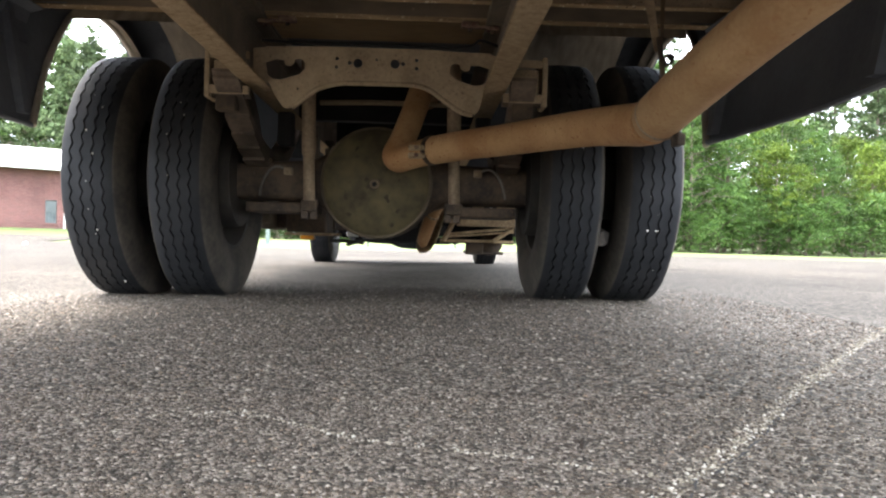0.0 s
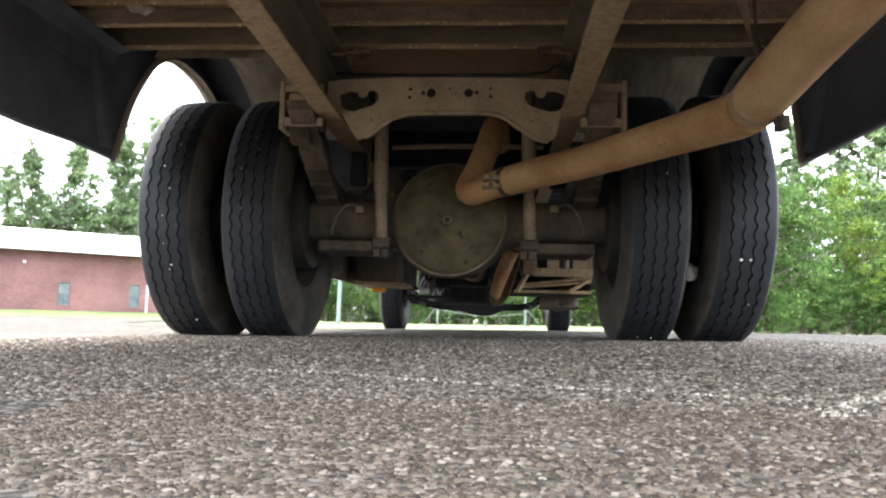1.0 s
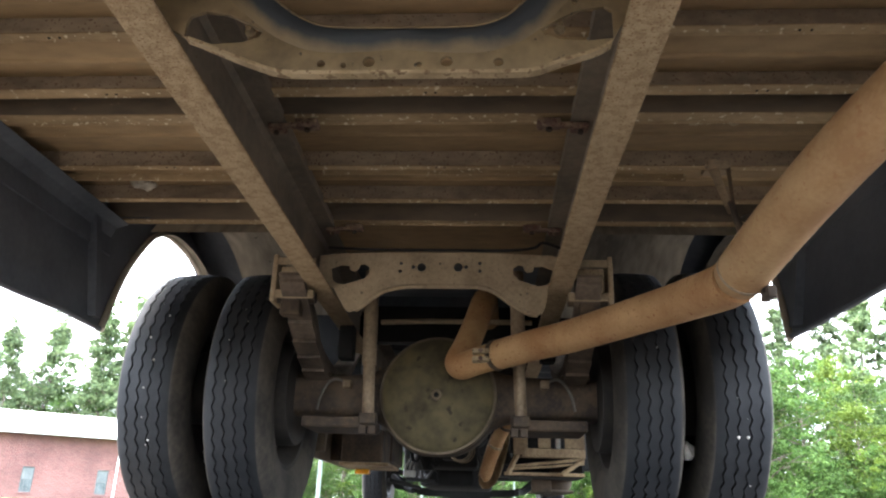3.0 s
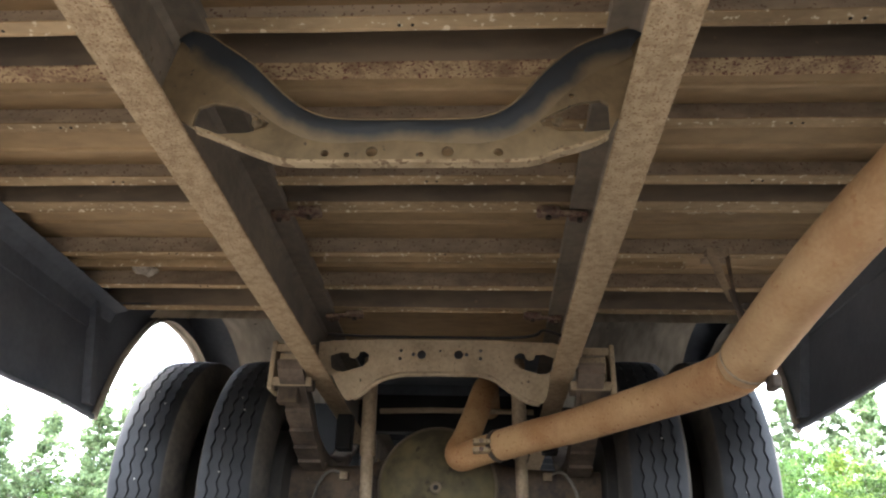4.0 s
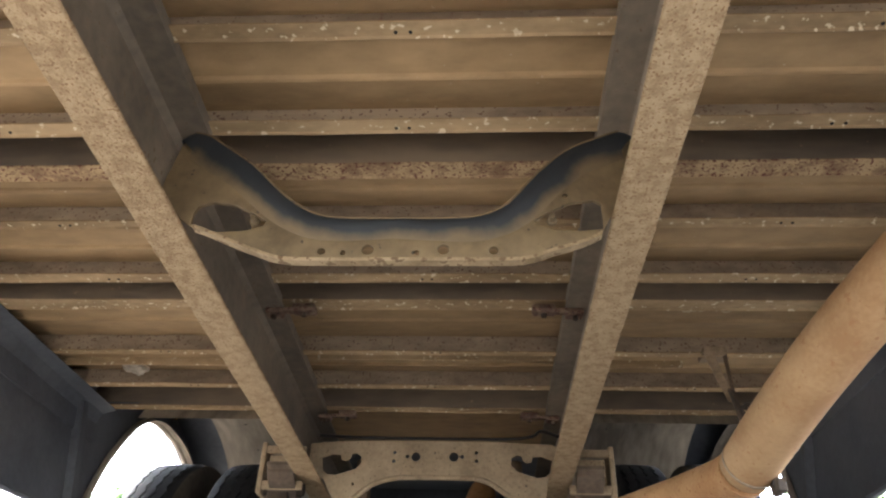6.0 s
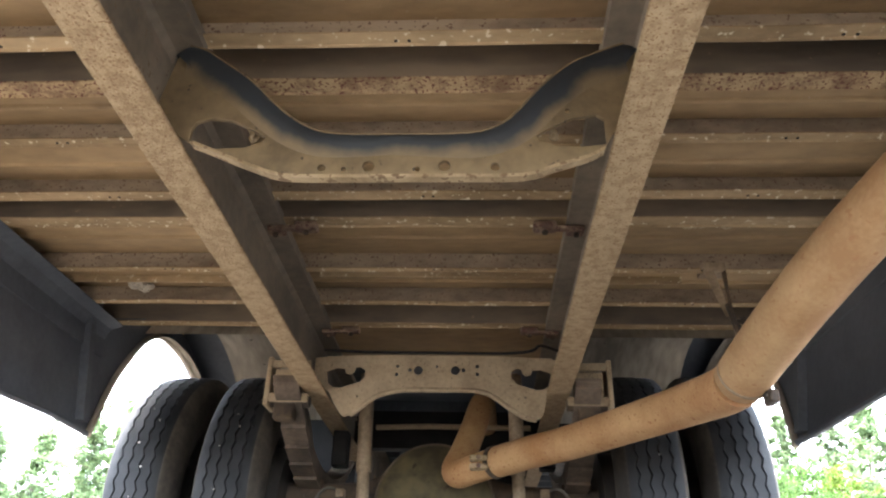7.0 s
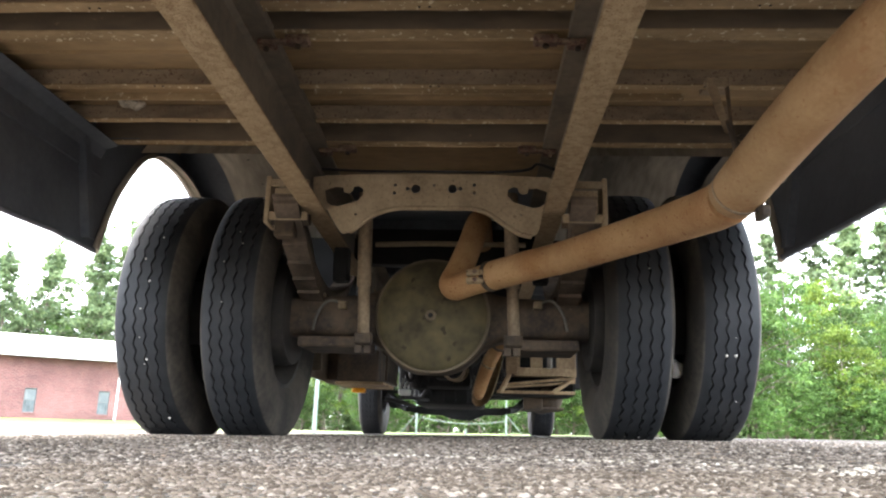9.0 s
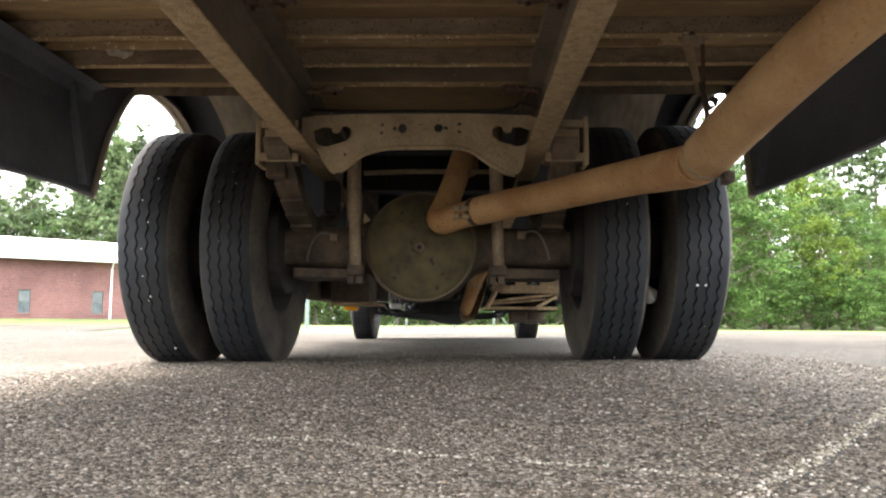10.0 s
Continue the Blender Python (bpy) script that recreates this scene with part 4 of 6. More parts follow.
for k in range(22):
    a = rng.random() * 6.28
    q = rng.random() ** 0.6
    stone_bm((-0.948 + 0.034 * math.cos(a) * q, 3.125 + 0.034 * math.sin(a) * q, RIB_Z + 0.014 - 0.006 * rng.random()), 0.013, (1.0, 1.0, 0.8), k, bm)
bpart("sealant_lump", bm, M_WELL, "pale lump of sealant on the floor", smooth=True)

# ---- body shell: skirts with wheel openings, tail, front and roof ----
arch = smooth_line([(3.372, SKIRT_Z), (3.437, 0.677), (3.53, 0.807), (3.61, 0.895), (3.695, 0.977), (3.78, 1.05), (3.885, 1.112), (3.98, 1.135), (4.06, 1.138), (4.15, 1.134), (4.24, 1.118), (4.345, 1.07), (4.44, 0.98),
                    (4.52, 0.86), (4.58, 0.74), (4.62, 0.65), (4.65, SKIRT_Z)], 2)
for s in (-1, 1):
    SKIRT_X = 1.145 if s < 0 else 1.112
    dents = [(TAIL + 0.24 * k, SKIRT_Z + 0.004 * math.sin(2.3 * k + s) + 0.003 * math.sin(5.1 * k)) for k in range(1, 10)]
    o = [(TAIL, SKIRT_Z)] + dents + arch + [(7.0, SKIRT_Z), (7.0, 1.25), (TAIL, 1.25)]
    xa, xb = sorted((s * SKIRT_X, s * (SKIRT_X + 0.012)))
    o = [(y, z + (0.008 if s > 0 and z < 0.579 else 0.0)) for y, z in o]
    rolled = [(s * (SKIRT_X - 0.006), y, z + 0.002) for y, z in o[:11]]
    sbm = prism(o, xa, xb, "x")
    for v in sbm.verts:
        v.co.x += s * 0.18 * (v.co.z - SKIRT_Z)
    skirt = bpart("side_skirt", sbm, M_SKIRT, "black undercoated body skirt with wheel opening")
    bm = tube([(s * (SKIRT_X - 0.010 + 0.18 * (z - SKIRT_Z)), y, z) for y, z in arch], 0.012, 8)
    bpart("arch_lip", bm, M_WELL, parent=skirt, smooth=True)
    bm = tube(rolled, 0.010, 8)
    bpart("bottom_roll", bm, M_SKIRT, parent=skirt, smooth=True)
    # angle that joins floor and skirt
    ea = bmesh.new()
    xk = lambda z: s * (SKIRT_X + 0.18 * (z - SKIRT_Z) - 0.002)
    prism([(xk(0.86), 0.86), (xk(0.86) - s * 0.005, 0.862), (xk(0.93) - s * 0.008, 0.93), (xk(0.967) - s * 0.030, 0.967), (xk(0.979) - s * 0.075, 0.979), (xk(0.9815) - s * 0.075, 0.9815), (xk(0.981), 0.981)], TAIL, 3.44, "y", bm=ea)
    bpart("floor_edge_angle", ea, M_SKIRT, parent=skirt)
    # folded stays on the skirt
    for y0, y1 in ((3.30, 3.335), (2.42, 2.455)):
        stay = bmesh.new()
        xs0, xs1 = sorted((s * (SKIRT_X - 0.030), s * (SKIRT_X - 0.0015)))
        box(stay, xs0, xs1, y0, y1, SKIRT_Z + 0.03, 0.98)
        for v in stay.verts:
            v.co.x += s * 0.18 * (v.co.z - SKIRT_Z)
        bpart("skirt_stay", stay, M_SKIRT, parent=skirt)
    # folded flange round the wheel opening
    fm = bmesh.new()
    fr = []
    for y, z in arch:
        za = z + (0.03 * max(0.0, min(1.0, (z - 0.9) / 0.2)) if s > 0 else 0.0)
        xk_ = SKIRT_X + 0.18 * (za - SKIRT_Z)
        fr.append([fm.verts.new((s * q, y, za)) for q in (xk_ - 0.001, xk_ - (0.012 + (0.050 if s > 0 else 0.036) * max(0.0, min(1.0, (y - 3.70) / 0.25))))])
    for a, b in zip(fr, fr[1:]):
        fm.faces.new((a[0], a[1], b[1], b[0]))
    bmesh.ops.solidify(fm, geom=list(fm.faces), thickness=0.004)
    bpart("arch_flange", fm, M_WELL, "grey folded flange round the wheel opening", parent=skirt, smooth=True)
    # wheel house: half drum over the duals, a deeper pocket outside it coloured dark for its shade, and the inner wall
    xi = s * 0.47
    n = 20
    for x0_, x1_, ry, rz, material, label in ((xi, s * 1.045, 0.66, 0.51, M_WELL, "grey coated wheel house over the duals"), (s * 1.047, None, 0.68, 0.60, M_SKIRT, "pocket between wheel house and body side, coloured dark for its shade")):
        bm = bmesh.new()
        rowi, rowo = [], []
        for k in range(n + 1):
            a = math.radians(150 - 120 * k / n)
            y, z = AXLE_Y + 0.02 + ry * math.cos(a), 0.69 + rz * math.sin(a)
            rowi.append(bm.verts.new((x0_, y, z)))
            rowo.append(bm.verts.new((x1_ or s * (SKIRT_X - 0.001 + 0.18 * (z - SKIRT_Z)), y, z)))
        for k in range(n):
            bm.faces.new((rowi[k], rowi[k + 1], rowo[k + 1], rowo[k]))
        bmesh.ops.solidify(bm, geom=list(bm.faces), thickness=0.006)
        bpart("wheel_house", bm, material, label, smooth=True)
    xw0, xw1 = sorted((xi, xi - s * 0.006))
    bpart("wheel_house_wall", boxes((xw0, xw1, AXLE_Y - 0.60, AXLE_Y + 0.60, 0.985, 1.22)), M_WELL)
    # front wall blackened to paint the darkness behind the wheels
    x0, x1 = sorted((s * 0.462, s * 1.10))
    bpart("wheel_house_front_shade", boxes((x0, x1, 4.58, 4.588, 0.62, 1.098)), M_BLACK)
    # painted side above
    xa, xb = sorted((s * (SKIRT_X + 0.121), s * (SKIRT_X + 0.136)))
    bpart("side_panel", boxes((xa, xb, TAIL, 7.0, 1.2505, 2.75)), M_PAINT, "yellow painted body side")
bpart("tail_panel", boxes((-1.265, 1.232, TAIL - 0.02, TAIL - 0.0005, 0.74, 2.75)), M_PAINT, "yellow painted tail panel")
bpart("front_panel", boxes((-1.265, 1.232, 7.0005, 7.03, 1.13, 2.75)), M_PAINT, "yellow painted bulkhead")
bpart("toe_board", boxes((-1.13, 1.10, 7.0005, 7.03, 0.75, 1.129)), M_SKIRT)
bpart("roof_panel", boxes((-1.285, 1.253, TAIL - 0.02, 7.03, 2.751, 2.78), bevel=0.01), M_PAINT, "yellow painted roof")
bpart("hood_underside", boxes((-0.97, 0.97, 7.05, 8.7, 0.93, 0.949)), M_SKIRT)
bpart("hood", boxes((-0.98, 0.98, 7.031, 8.75, 0.95, 1.55), bevel=0.05), M_PAINT, "yellow painted hood")
for s in (-1, 1):
    x0, x1 = sorted((s * 0.60, s * 0.97))
    bpart("front_fender", boxes((x0, x1, 7.35, 7.42, 0.60, 0.95)), M_SKIRT)
    bpart("front_fender", boxes((x0, x1, 8.55, 8.62, 0.60, 0.95)), M_SKIRT)

# ---- machinery ahead of the axle ----
bpart("drive_shaft", tube([(-0.03, 4.15, 0.47), (-0.02, 4.3, 0.48), (0.0, 6.2, 0.60)], 0.048, 20), M_BLACK, smooth=True)
bpart("shaft_yoke", lathe([(0.0, 0.0), (0.075, 0.0), (0.085, 0.03), (0.07, 0.06), (0.05, 0.09), (0.0, 0.09)], (-0.03, 4.18, 0.462), (0, 1, 0), 24), M_BLACK, smooth=True)
trans = bpart("transmission", boxes((-0.30, 0.30, 6.25, 7.3, 0.40, 0.88), (-0.30, 0.20, 6.20, 7.2, 0.196, 0.40), (-0.36, -0.30, 6.5, 7.0, 0.42, 0.7), bevel=0.03), M_BLACK, "black ribbed gearbox casing", smooth=True)
for k in range(6):
    bpart("casing_rib", boxes((-0.26 + 0.08 * k, -0.248 + 0.08 * k, 6.185, 6.199, 0.215, 0.385), bevel=0.003), M_BLACK, parent=trans)
bpart("oil_pan", boxes((-0.26, 0.26, 7.32, 8.3, 0.30, 0.80), (-0.34, -0.26, 7.4, 8.0, 0.40, 0.75), (0.26, 0.36, 7.5, 8.1, 0.38, 0.75), bevel=0.03), M_BLACK, smooth=True)
bpart("engine_sump", boxes((-0.44, 0.40, 7.62, 7.86, 0.31, 0.62), (-0.52, -0.44, 7.70, 7.95, 0.36, 0.60), (0.40, 0.48, 7.66, 7.9, 0.36, 0.60), bevel=0.03), M_BLACK, smooth=True)
bpart("splash_pan", boxes((-0.20, 0.10, 5.85, 6.19, 0.30, 0.52), (-0.13, 0.05, 5.6, 5.849, 0.34, 0.50), bevel=0.025), M_BLACK, smooth=True)
bpart("parking_brake_drum", lathe([(0.0, 0.0), (0.10, 0.0), (0.125, 0.02), (0.125, 0.12), (0.09, 0.14), (0.0, 0.14)], (-0.01, 5.45, 0.50), (0, 1, 0), 32), M_BLACK, smooth=True)
beam = [(-0.72, 0.31), (-0.67, 0.225), (-0.52, 0.200), (-0.40, 0.172), (-0.18, 0.160), (-0.10, 0.130), (0.0, 0.120), (0.075, 0.121), (0.15, 0.150), (0.20, 0.172), (0.36, 0.174), (0.50, 0.205), (0.57, 0.255), (0.64, 0.345),
        (0.66, 0.40), (0.60, 0.385), (0.53, 0.31), (0.47, 0.258), (0.36, 0.236), (0.0, 0.232), (-0.40, 0.236), (-0.50, 0.262), (-0.62, 0.33), (-0.70, 0.40)]
faxle = bpart("front_axle", prism(beam, FRONT_Y - 0.045, FRONT_Y + 0.045, "y"), M_BLACK, "black forged front axle beam")
for s in (-1, 1):
    bpart("radius_strut", tube([(s * 0.66 - 0.02, FRONT_Y - 0.10, 0.33), (s * 0.50 - 0.03, FRONT_Y - 0.30, 0.215), (s * 0.44 - 0.03, FRONT_Y - 0.42, 0.20)], 0.022, 10), M_BLACK, parent=faxle, smooth=True)
bpart("tie_rod", tube([(-0.66, FRONT_Y - 0.16, 0.36), (0.62, FRONT_Y - 0.16, 0.38)], 0.017, 10), M_BLACK, smooth=True)
for s in (-1, 1):
    for k in range(4):
        pts = [(FRONT_Y + (j - 5) * 0.11, 0.36 + 0.012 * k + 0.10 * ((j - 5) / 5) ** 2) for j in range(11)]
        x0, x1 = sorted((s * 0.40 - 0.03, s * 0.40 + 0.04))
        bpart("front_leaf", prism(pts + [(y, z + 0.01) for y, z in reversed(pts)], x0, x1, "x"), M_BLACK)
    bpart("steering_arm", tube([(s * 0.62 - 0.03, FRONT_Y, 0.40), (s * 0.60 - 0.03, FRONT_Y - 0.16, 0.37)], 0.02, 8), M_BLACK, smooth=True)
bpart("starter_motor", boxes((-0.34, -0.15, 5.9, 6.15, 0.30, 0.55), (-0.30, -0.20, 5.75, 5.899, 0.34, 0.46), bevel=0.02), M_BLACK, smooth=True)
bpart("fuel_filter", lathe([(0.0, 0.0), (0.05, 0.0), (0.06, 0.02), (0.06, 0.16), (0.03, 0.19), (0.0, 0.19)], (-0.22, 5.6, 0.27), (0, 0, 1), 20), M_BLACK, smooth=True)
# small lit fittings between the hoses
fit_box = bpart("filter_housing", boxes((-0.345, -0.275, 5.62, 5.70, 0.232, 0.268), bevel=0.008), M_TRIMMETAL, "small bright metal filter housing")
for k in range(3):
    bpart("pipe_stub", tube([(-0.335 + 0.024 * k, 5.64, 0.272), (-0.33 + 0.024 * k, 5.66, 0.30), (-0.32 + 0.03 * k, 5.70, 0.335)], 0.005, 8), M_ZINC, parent=fit_box, smooth=True)
bpart("linkage", tube([(-0.42, 5.5, 0.205), (-0.36, 5.9, 0.20), (-0.30, 6.3, 0.185)], 0.012, 8), M_BLACK, smooth=True)
bpart("linkage", tube([(-0.27, 5.0, 0.19), (-0.24, 5.4, 0.205), (-0.20, 6.2, 0.23)], 0.010, 8), M_BLACK, smooth=True)
bpart("engine_block", boxes((-0.50, 0.52, 7.02, 7.30, 0.285, 0.90), (-0.40, 0.42, 6.90, 7.019, 0.34, 0.80), bevel=0.03), M_BLACK, "black engine underside", smooth=True)
bpart("steering_box", boxes((0.20, 0.34, 5.55, 5.9, 0.25, 0.55), (0.24, 0.30, 5.40, 5.549, 0.31, 0.42), bevel=0.02), M_BLACK, smooth=True)
bpart("drag_link", tube([(0.30, 5.9, 0.34), (0.40, 7.0, 0.34), (0.52, FRONT_Y - 0.1, 0.40)], 0.016, 8), M_BLACK, smooth=True)
# centre tunnel frame members, coloured black to sink into the shade over the axle
for y in (4.45, 5.6, 6.9):
    bpart("cross_member", boxes((-0.424, 0.424, y, y + 0.07, 0.79, 0.965), bevel=0.006), M_BLACK)
bpart("cross_bar", tube([(-0.33, 4.28, 0.842), (-0.1, 4.28, 0.85), (0.35, 4.28, 0.848)], 0.012, 10), M_CROSS, "grey cross bar over the axle", smooth=True)

# long steel box on one side
bx = bpart("tool_box", boxes((-0.655, -0.335, 4.95, 5.45, 0.272, 0.43), bevel=0.006), M_GRIME, "brown steel box slung beside the rail")
bpart("box_end", boxes((-0.545, -0.345, 4.66, 4.949, 0.252, 0.405), bevel=0.008), M_GRIME, parent=bx)
bpart("box_rim", boxes((-0.552, -0.315, 4.655, 5.10, 0.236, 0.2505), bevel=0.003), M_TANK, parent=bx)
for y in (4.70, 5.3):
    bpart("box_hanger", boxes((-0.45, -0.40, y, y + 0.08, 0.4055 if y < 5 else 0.4305, 0.80)), M_WEB, parent=bx)
bpart("marker_lamp", boxes((-0.528, -0.455, 4.98, 5.03, 0.2115, 0.2355), bevel=0.005), M_AMBER, "amber side marker lamp")

bpart("box_side", boxes((-0.672, -0.656, 4.30, 5.6, 0.262, 0.47), bevel=0.004), M_WEB, parent=bx)
bpart("box_stay", boxes((-0.655, -0.60, 4.55, 4.58, 0.29, 0.47), bevel=0.004), M_WEB, parent=bx)

# slatted carrier on the other side, tank under it
carrier = bpart("carrier", boxes((0.330, 0.645, 4.88, 4.894, 0.308, 0.352), (0.315, 0.645, 5.28, 5.305, 0.332, 0.352), (0.315, 0.340, 4.905, 5.28, 0.332, 0.352), (0.620, 0.645, 4.905, 5.28, 0.332, 0.352), bevel=0.003), M_TANK, "rusty slatted steel carrier")
bpart("slat", boxes((0.24, 0.64, 4.895, 4.907, 0.220, 0.236), bevel=0.002), M_TANK, parent=carrier)
for za, zb, w in ((0.262, 0.304, 0.008), (0.248, 0.282, 0.006)):
    bpart("tie_bar", tube([(0.272, 4.893, za), (0.640, 4.893, zb)], w, 6), M_TANK, parent=carrier)
bpart("mounting_plate", boxes((0.286, 0.346, 4.868, 4.879, 0.318, 0.452), bevel=0.003), M_TANK, "brown steel mounting plate", parent=carrier)
for y in (4.98, 5.06, 5.14, 5.22):
    bpart("slat", boxes((0.341, 0.619, y, y + 0.03, 0.334, 0.346), bevel=0.002), M_TANK, parent=carrier)
bpart("carrier_brace", tube([(0.320, 4.885, 0.345), (0.258, 4.885, 0.225)], 0.013, 8), M_TANK, parent=carrier)
bpart("carrier_brace", tube([(0.635, 4.885, 0.300), (0.530, 4.885, 0.232)], 0.011, 8), M_TANK, parent=carrier)
# black sheets added to paint the shade between the slats
bpart("carrier_shade_floor", boxes((0.275, 0.64, 4.91, 5.27, 0.216, 0.224)), M_BLACK, parent=carrier)
bpart("carrier_shade_panel", boxes((0.275, 0.64, 5.272, 5.279, 0.2245, 0.3315), (0.632, 0.640, 4.915, 5.2715, 0.2245, 0.3315)), M_BLACK, parent=carrier)
for x, w in ((0.330, 0.028), (0.412, 0.062), (0.545, 0.098)):
    bpart("upright", boxes((x, x + w, 4.885, 4.90, 0.353, 0.50), bevel=0.002), M_TANK, parent=carrier)
bpart("spare_fitting", boxes((0.505, 0.528, 4.93, 4.96, 0.354, 0.415), bevel=0.006), M_TRIMMETAL, "pale metal fitting", parent=carrier)
bpart("carrier_back", boxes((0.275, 0.665, 5.02, 5.27, 0.353, 0.50), bevel=0.01), M_BLACK, parent=carrier)
bpart("carrier_stay", boxes((0.655, 0.70, 5.05, 5.20, 0.26, 0.62), bevel=0.006), M_BLACK, parent=carrier)
bpart("carrier_top", boxes((0.31, 0.65, 4.88, 5.29, 0.501, 0.53), bevel=0.003), M_GRIME, parent=carrier)
bpart("air_tank", lathe([(0, 0.0), (0.05, 0.006), (0.075, 0.03), (0.08, 0.08), (0.08, 0.62), (0.06, 0.68), (0, 0.70)], (0.545, 5.25, 0.222), (0, 1, 0), 32), M_GRIME, "brown steel air tank", smooth=True)
bpart("tank_bracket", boxes((0.395, 0.50, 5.20, 5.23, 0.148, 0.226), (0.40, 0.62, 5.231, 5.60, 0.150, 0.166), bevel=0.006), M_GRIME)
# lower exhaust branch in its trough-shaped shield
low_pipe = tube([(0.285, 4.55, 0.58), (0.262, 4.72, 0.485), (0.216, 4.84, 0.405), (0.178, 4.90, 0.315), (0.153, 4.92, 0.235), (0.148, 4.925, 0.205), (0.146, 4.93, 0.190)], [0.036, 0.036, 0.035, 0.034, 0.032, 0.024, 0.010], 20, steps=5)
branch = bpart("exhaust_branch", low_pipe, M_EXH, "rust-tan slanted lower exhaust branch", smooth=True)
shm = bmesh.new()
srows = []
for k in range(15):
    f = k / 14
    cx, cz = 0.226 - 0.078 * f, 0.425 - 0.270 * f
    rr = 0.046 + 0.008 * math.sin(math.pi * f) if k < 12 else 0.050 * math.sqrt(max(0.02, 1 - ((k - 11) / 3.2) ** 2))
    srows.append([shm.verts.new((cx + rr * math.sin(a), 4.965 + 0.8 * rr * math.cos(a), cz)) for a in (math.radians(-95 + 190 * q / 16) for q in range(17))])
for a, b in zip(srows, srows[1:]):
    for q in range(16):
        shm.faces.new((a[q], a[q + 1], b[q + 1], b[q]))
rims = [[tuple(row[q].co) for row in srows[:12]] for q in (0, 16)]
bmesh.ops.solidify(shm, geom=list(shm.faces), thickness=0.004)
shield = bpart("heat_shield", shm, M_TANK, "tan rusty heat shield", parent=branch, smooth=True)
for rim in rims:
    bpart("rolled_edge", tube(rim, 0.0045, 6), M_CHIP, parent=shield, smooth=True)
bpart("branch_collar", ring((0.196, 4.868, 0.360), (-0.30, 0.45, -0.75), 0.0385, 0.033, 0.010), M_CHIP, parent=branch)
bpart("branch_clamp", ring((0.252, 4.775, 0.455), (-0.25, 0.75, -0.6), 0.045, 0.039, 0.016), M_GRIME, parent=branch)
for k in range(4):
    bpart("coiled_line", ring((0.012 + 0.006 * k, 4.86 + 0.030 * k, 0.338), (0.12, 1.0, 0.30), 0.060 + 0.004 * (k % 2), 0.054 + 0.004 * (k % 2), 0.006, 24), M_SHOCK)
for y, x, z in ((5.3, -0.30, 0.30), (5.4, -0.25, 0.27), (5.5, -0.20, 0.29), (5.2, -0.16, 0.31), (5.35, 0.08, 0.30)):
    bpart("hose", tube([(x, y, 0.62), (x + 0.02, y + 0.02, z + 0.08), (x + 0.05, y + 0.04, z), (x + 0.08, y + 0.06, z + 0.07), (x + 0.09, y + 0.2, 0.6)], 0.009, 8, steps=5), M_BLACK, smooth=True)
for k in range(16):
    x, y = rng.uniform(-0.28, 0.25), rng.uniform(5.6, 7.6)
    pts = [(x, y, rng.uniform(0.28, 0.42)), (x + rng.uniform(-0.1, 0.1), y + 0.25, rng.uniform(0.26, 0.5)), (x + rng.uniform(-0.2, 0.2), y + 0.6, 0.6)]
    bpart("hose", tube(pts, 0.012, 8, steps=4), M_BLACK, smooth=True)

# ---- surroundings ----
M_BRICK = mat("red_brick", [(0.064, 0.0215, 0.019), (0.108, 0.039, 0.034)], 0.85, scale=(0.5, 9), bump=0.2)
bn_, bl_ = M_BRICK.node_tree.nodes, M_BRICK.node_tree.links
bt = bn_.new("ShaderNodeTexBrick")
bt.inputs["Scale"].default_value, bt.inputs["Brick Width"].default_value, bt.inputs["Row Height"].default_value, bt.inputs["Mortar Size"].default_value = 1.0, 0.215, 0.075, 0.010
bt.inputs["Color1"].default_value, bt.inputs["Color2"].default_value, bt.inputs["Mortar"].default_value = (0.75, 0.75, 0.75, 1), (1.25, 1.2, 1.2, 1), (2.2, 3.6, 3.6, 1)
bm_map = bn_.new("ShaderNodeMapping")
bm_map.inputs["Rotation"].default_value = (radians(-90), 0, 0)
bmul = bn_.new("ShaderNodeMixRGB")
bmul.blend_type = "MULTIPLY"
bmul.inputs[0].default_value = 1.0
bsrc = bn_["Principled BSDF"].inputs["Base Color"].links[0].from_socket
bl_.new(bn_["Texture Coordinate"].outputs["Object"], bm_map.inputs["Vector"])
bl_.new(bm_map.outputs["Vector"], bt.inputs["Vector"])
bl_.new(bsrc, bmul.inputs[1])
bl_.new(bt.outputs["Color"], bmul.inputs[2])
bl_.new(bmul.outputs["Color"], bn_["Principled BSDF"].inputs["Base Color"])
M_SASH = mat("grey_sash", [(0.05, 0.055, 0.056), (0.08, 0.088, 0.088)], 0.6, bump=0.05)
M_ROOF = mat("white_metal_roof", [(0.74, 0.75, 0.76), (0.82, 0.82, 0.82)], 0.5, scale=(0.5, 10), bump=0.05)
M_TRIM = mat("white_trim", [(0.66, 0.66, 0.64), (0.78, 0.78, 0.76)], 0.6, bump=0.05)
M_GLASS = mat("window_glass", [(0.035, 0.047, 0.049), (0.078, 0.096, 0.098)], 0.2, scale=(2.5, 20), bump=0.0)
M_BLIND = mat("window_blind", [(0.075, 0.088, 0.088), (0.135, 0.148, 0.145)], 0.6, scale=(2, 30), bump=0.0, spec=0.3)
M_GALV = mat("galvanised_pole", [(0.11, 0.135, 0.125), (0.16, 0.19, 0.175)], 0.7, metal=0.1, bump=0.1, spec=0.3)
M_WHITEPIPE = mat("weathered_pipe", [(0.085, 0.105, 0.090), (0.135, 0.155, 0.135)], 0.75, bump=0.1, spec=0.25)
M_BARK = mat("bark", [(0.07, 0.055, 0.04), (0.16, 0.13, 0.10)], 0.9, scale=(6, 40), stretch=(1, 1, 0.2), bump=0.6, bump_dist=0.02)


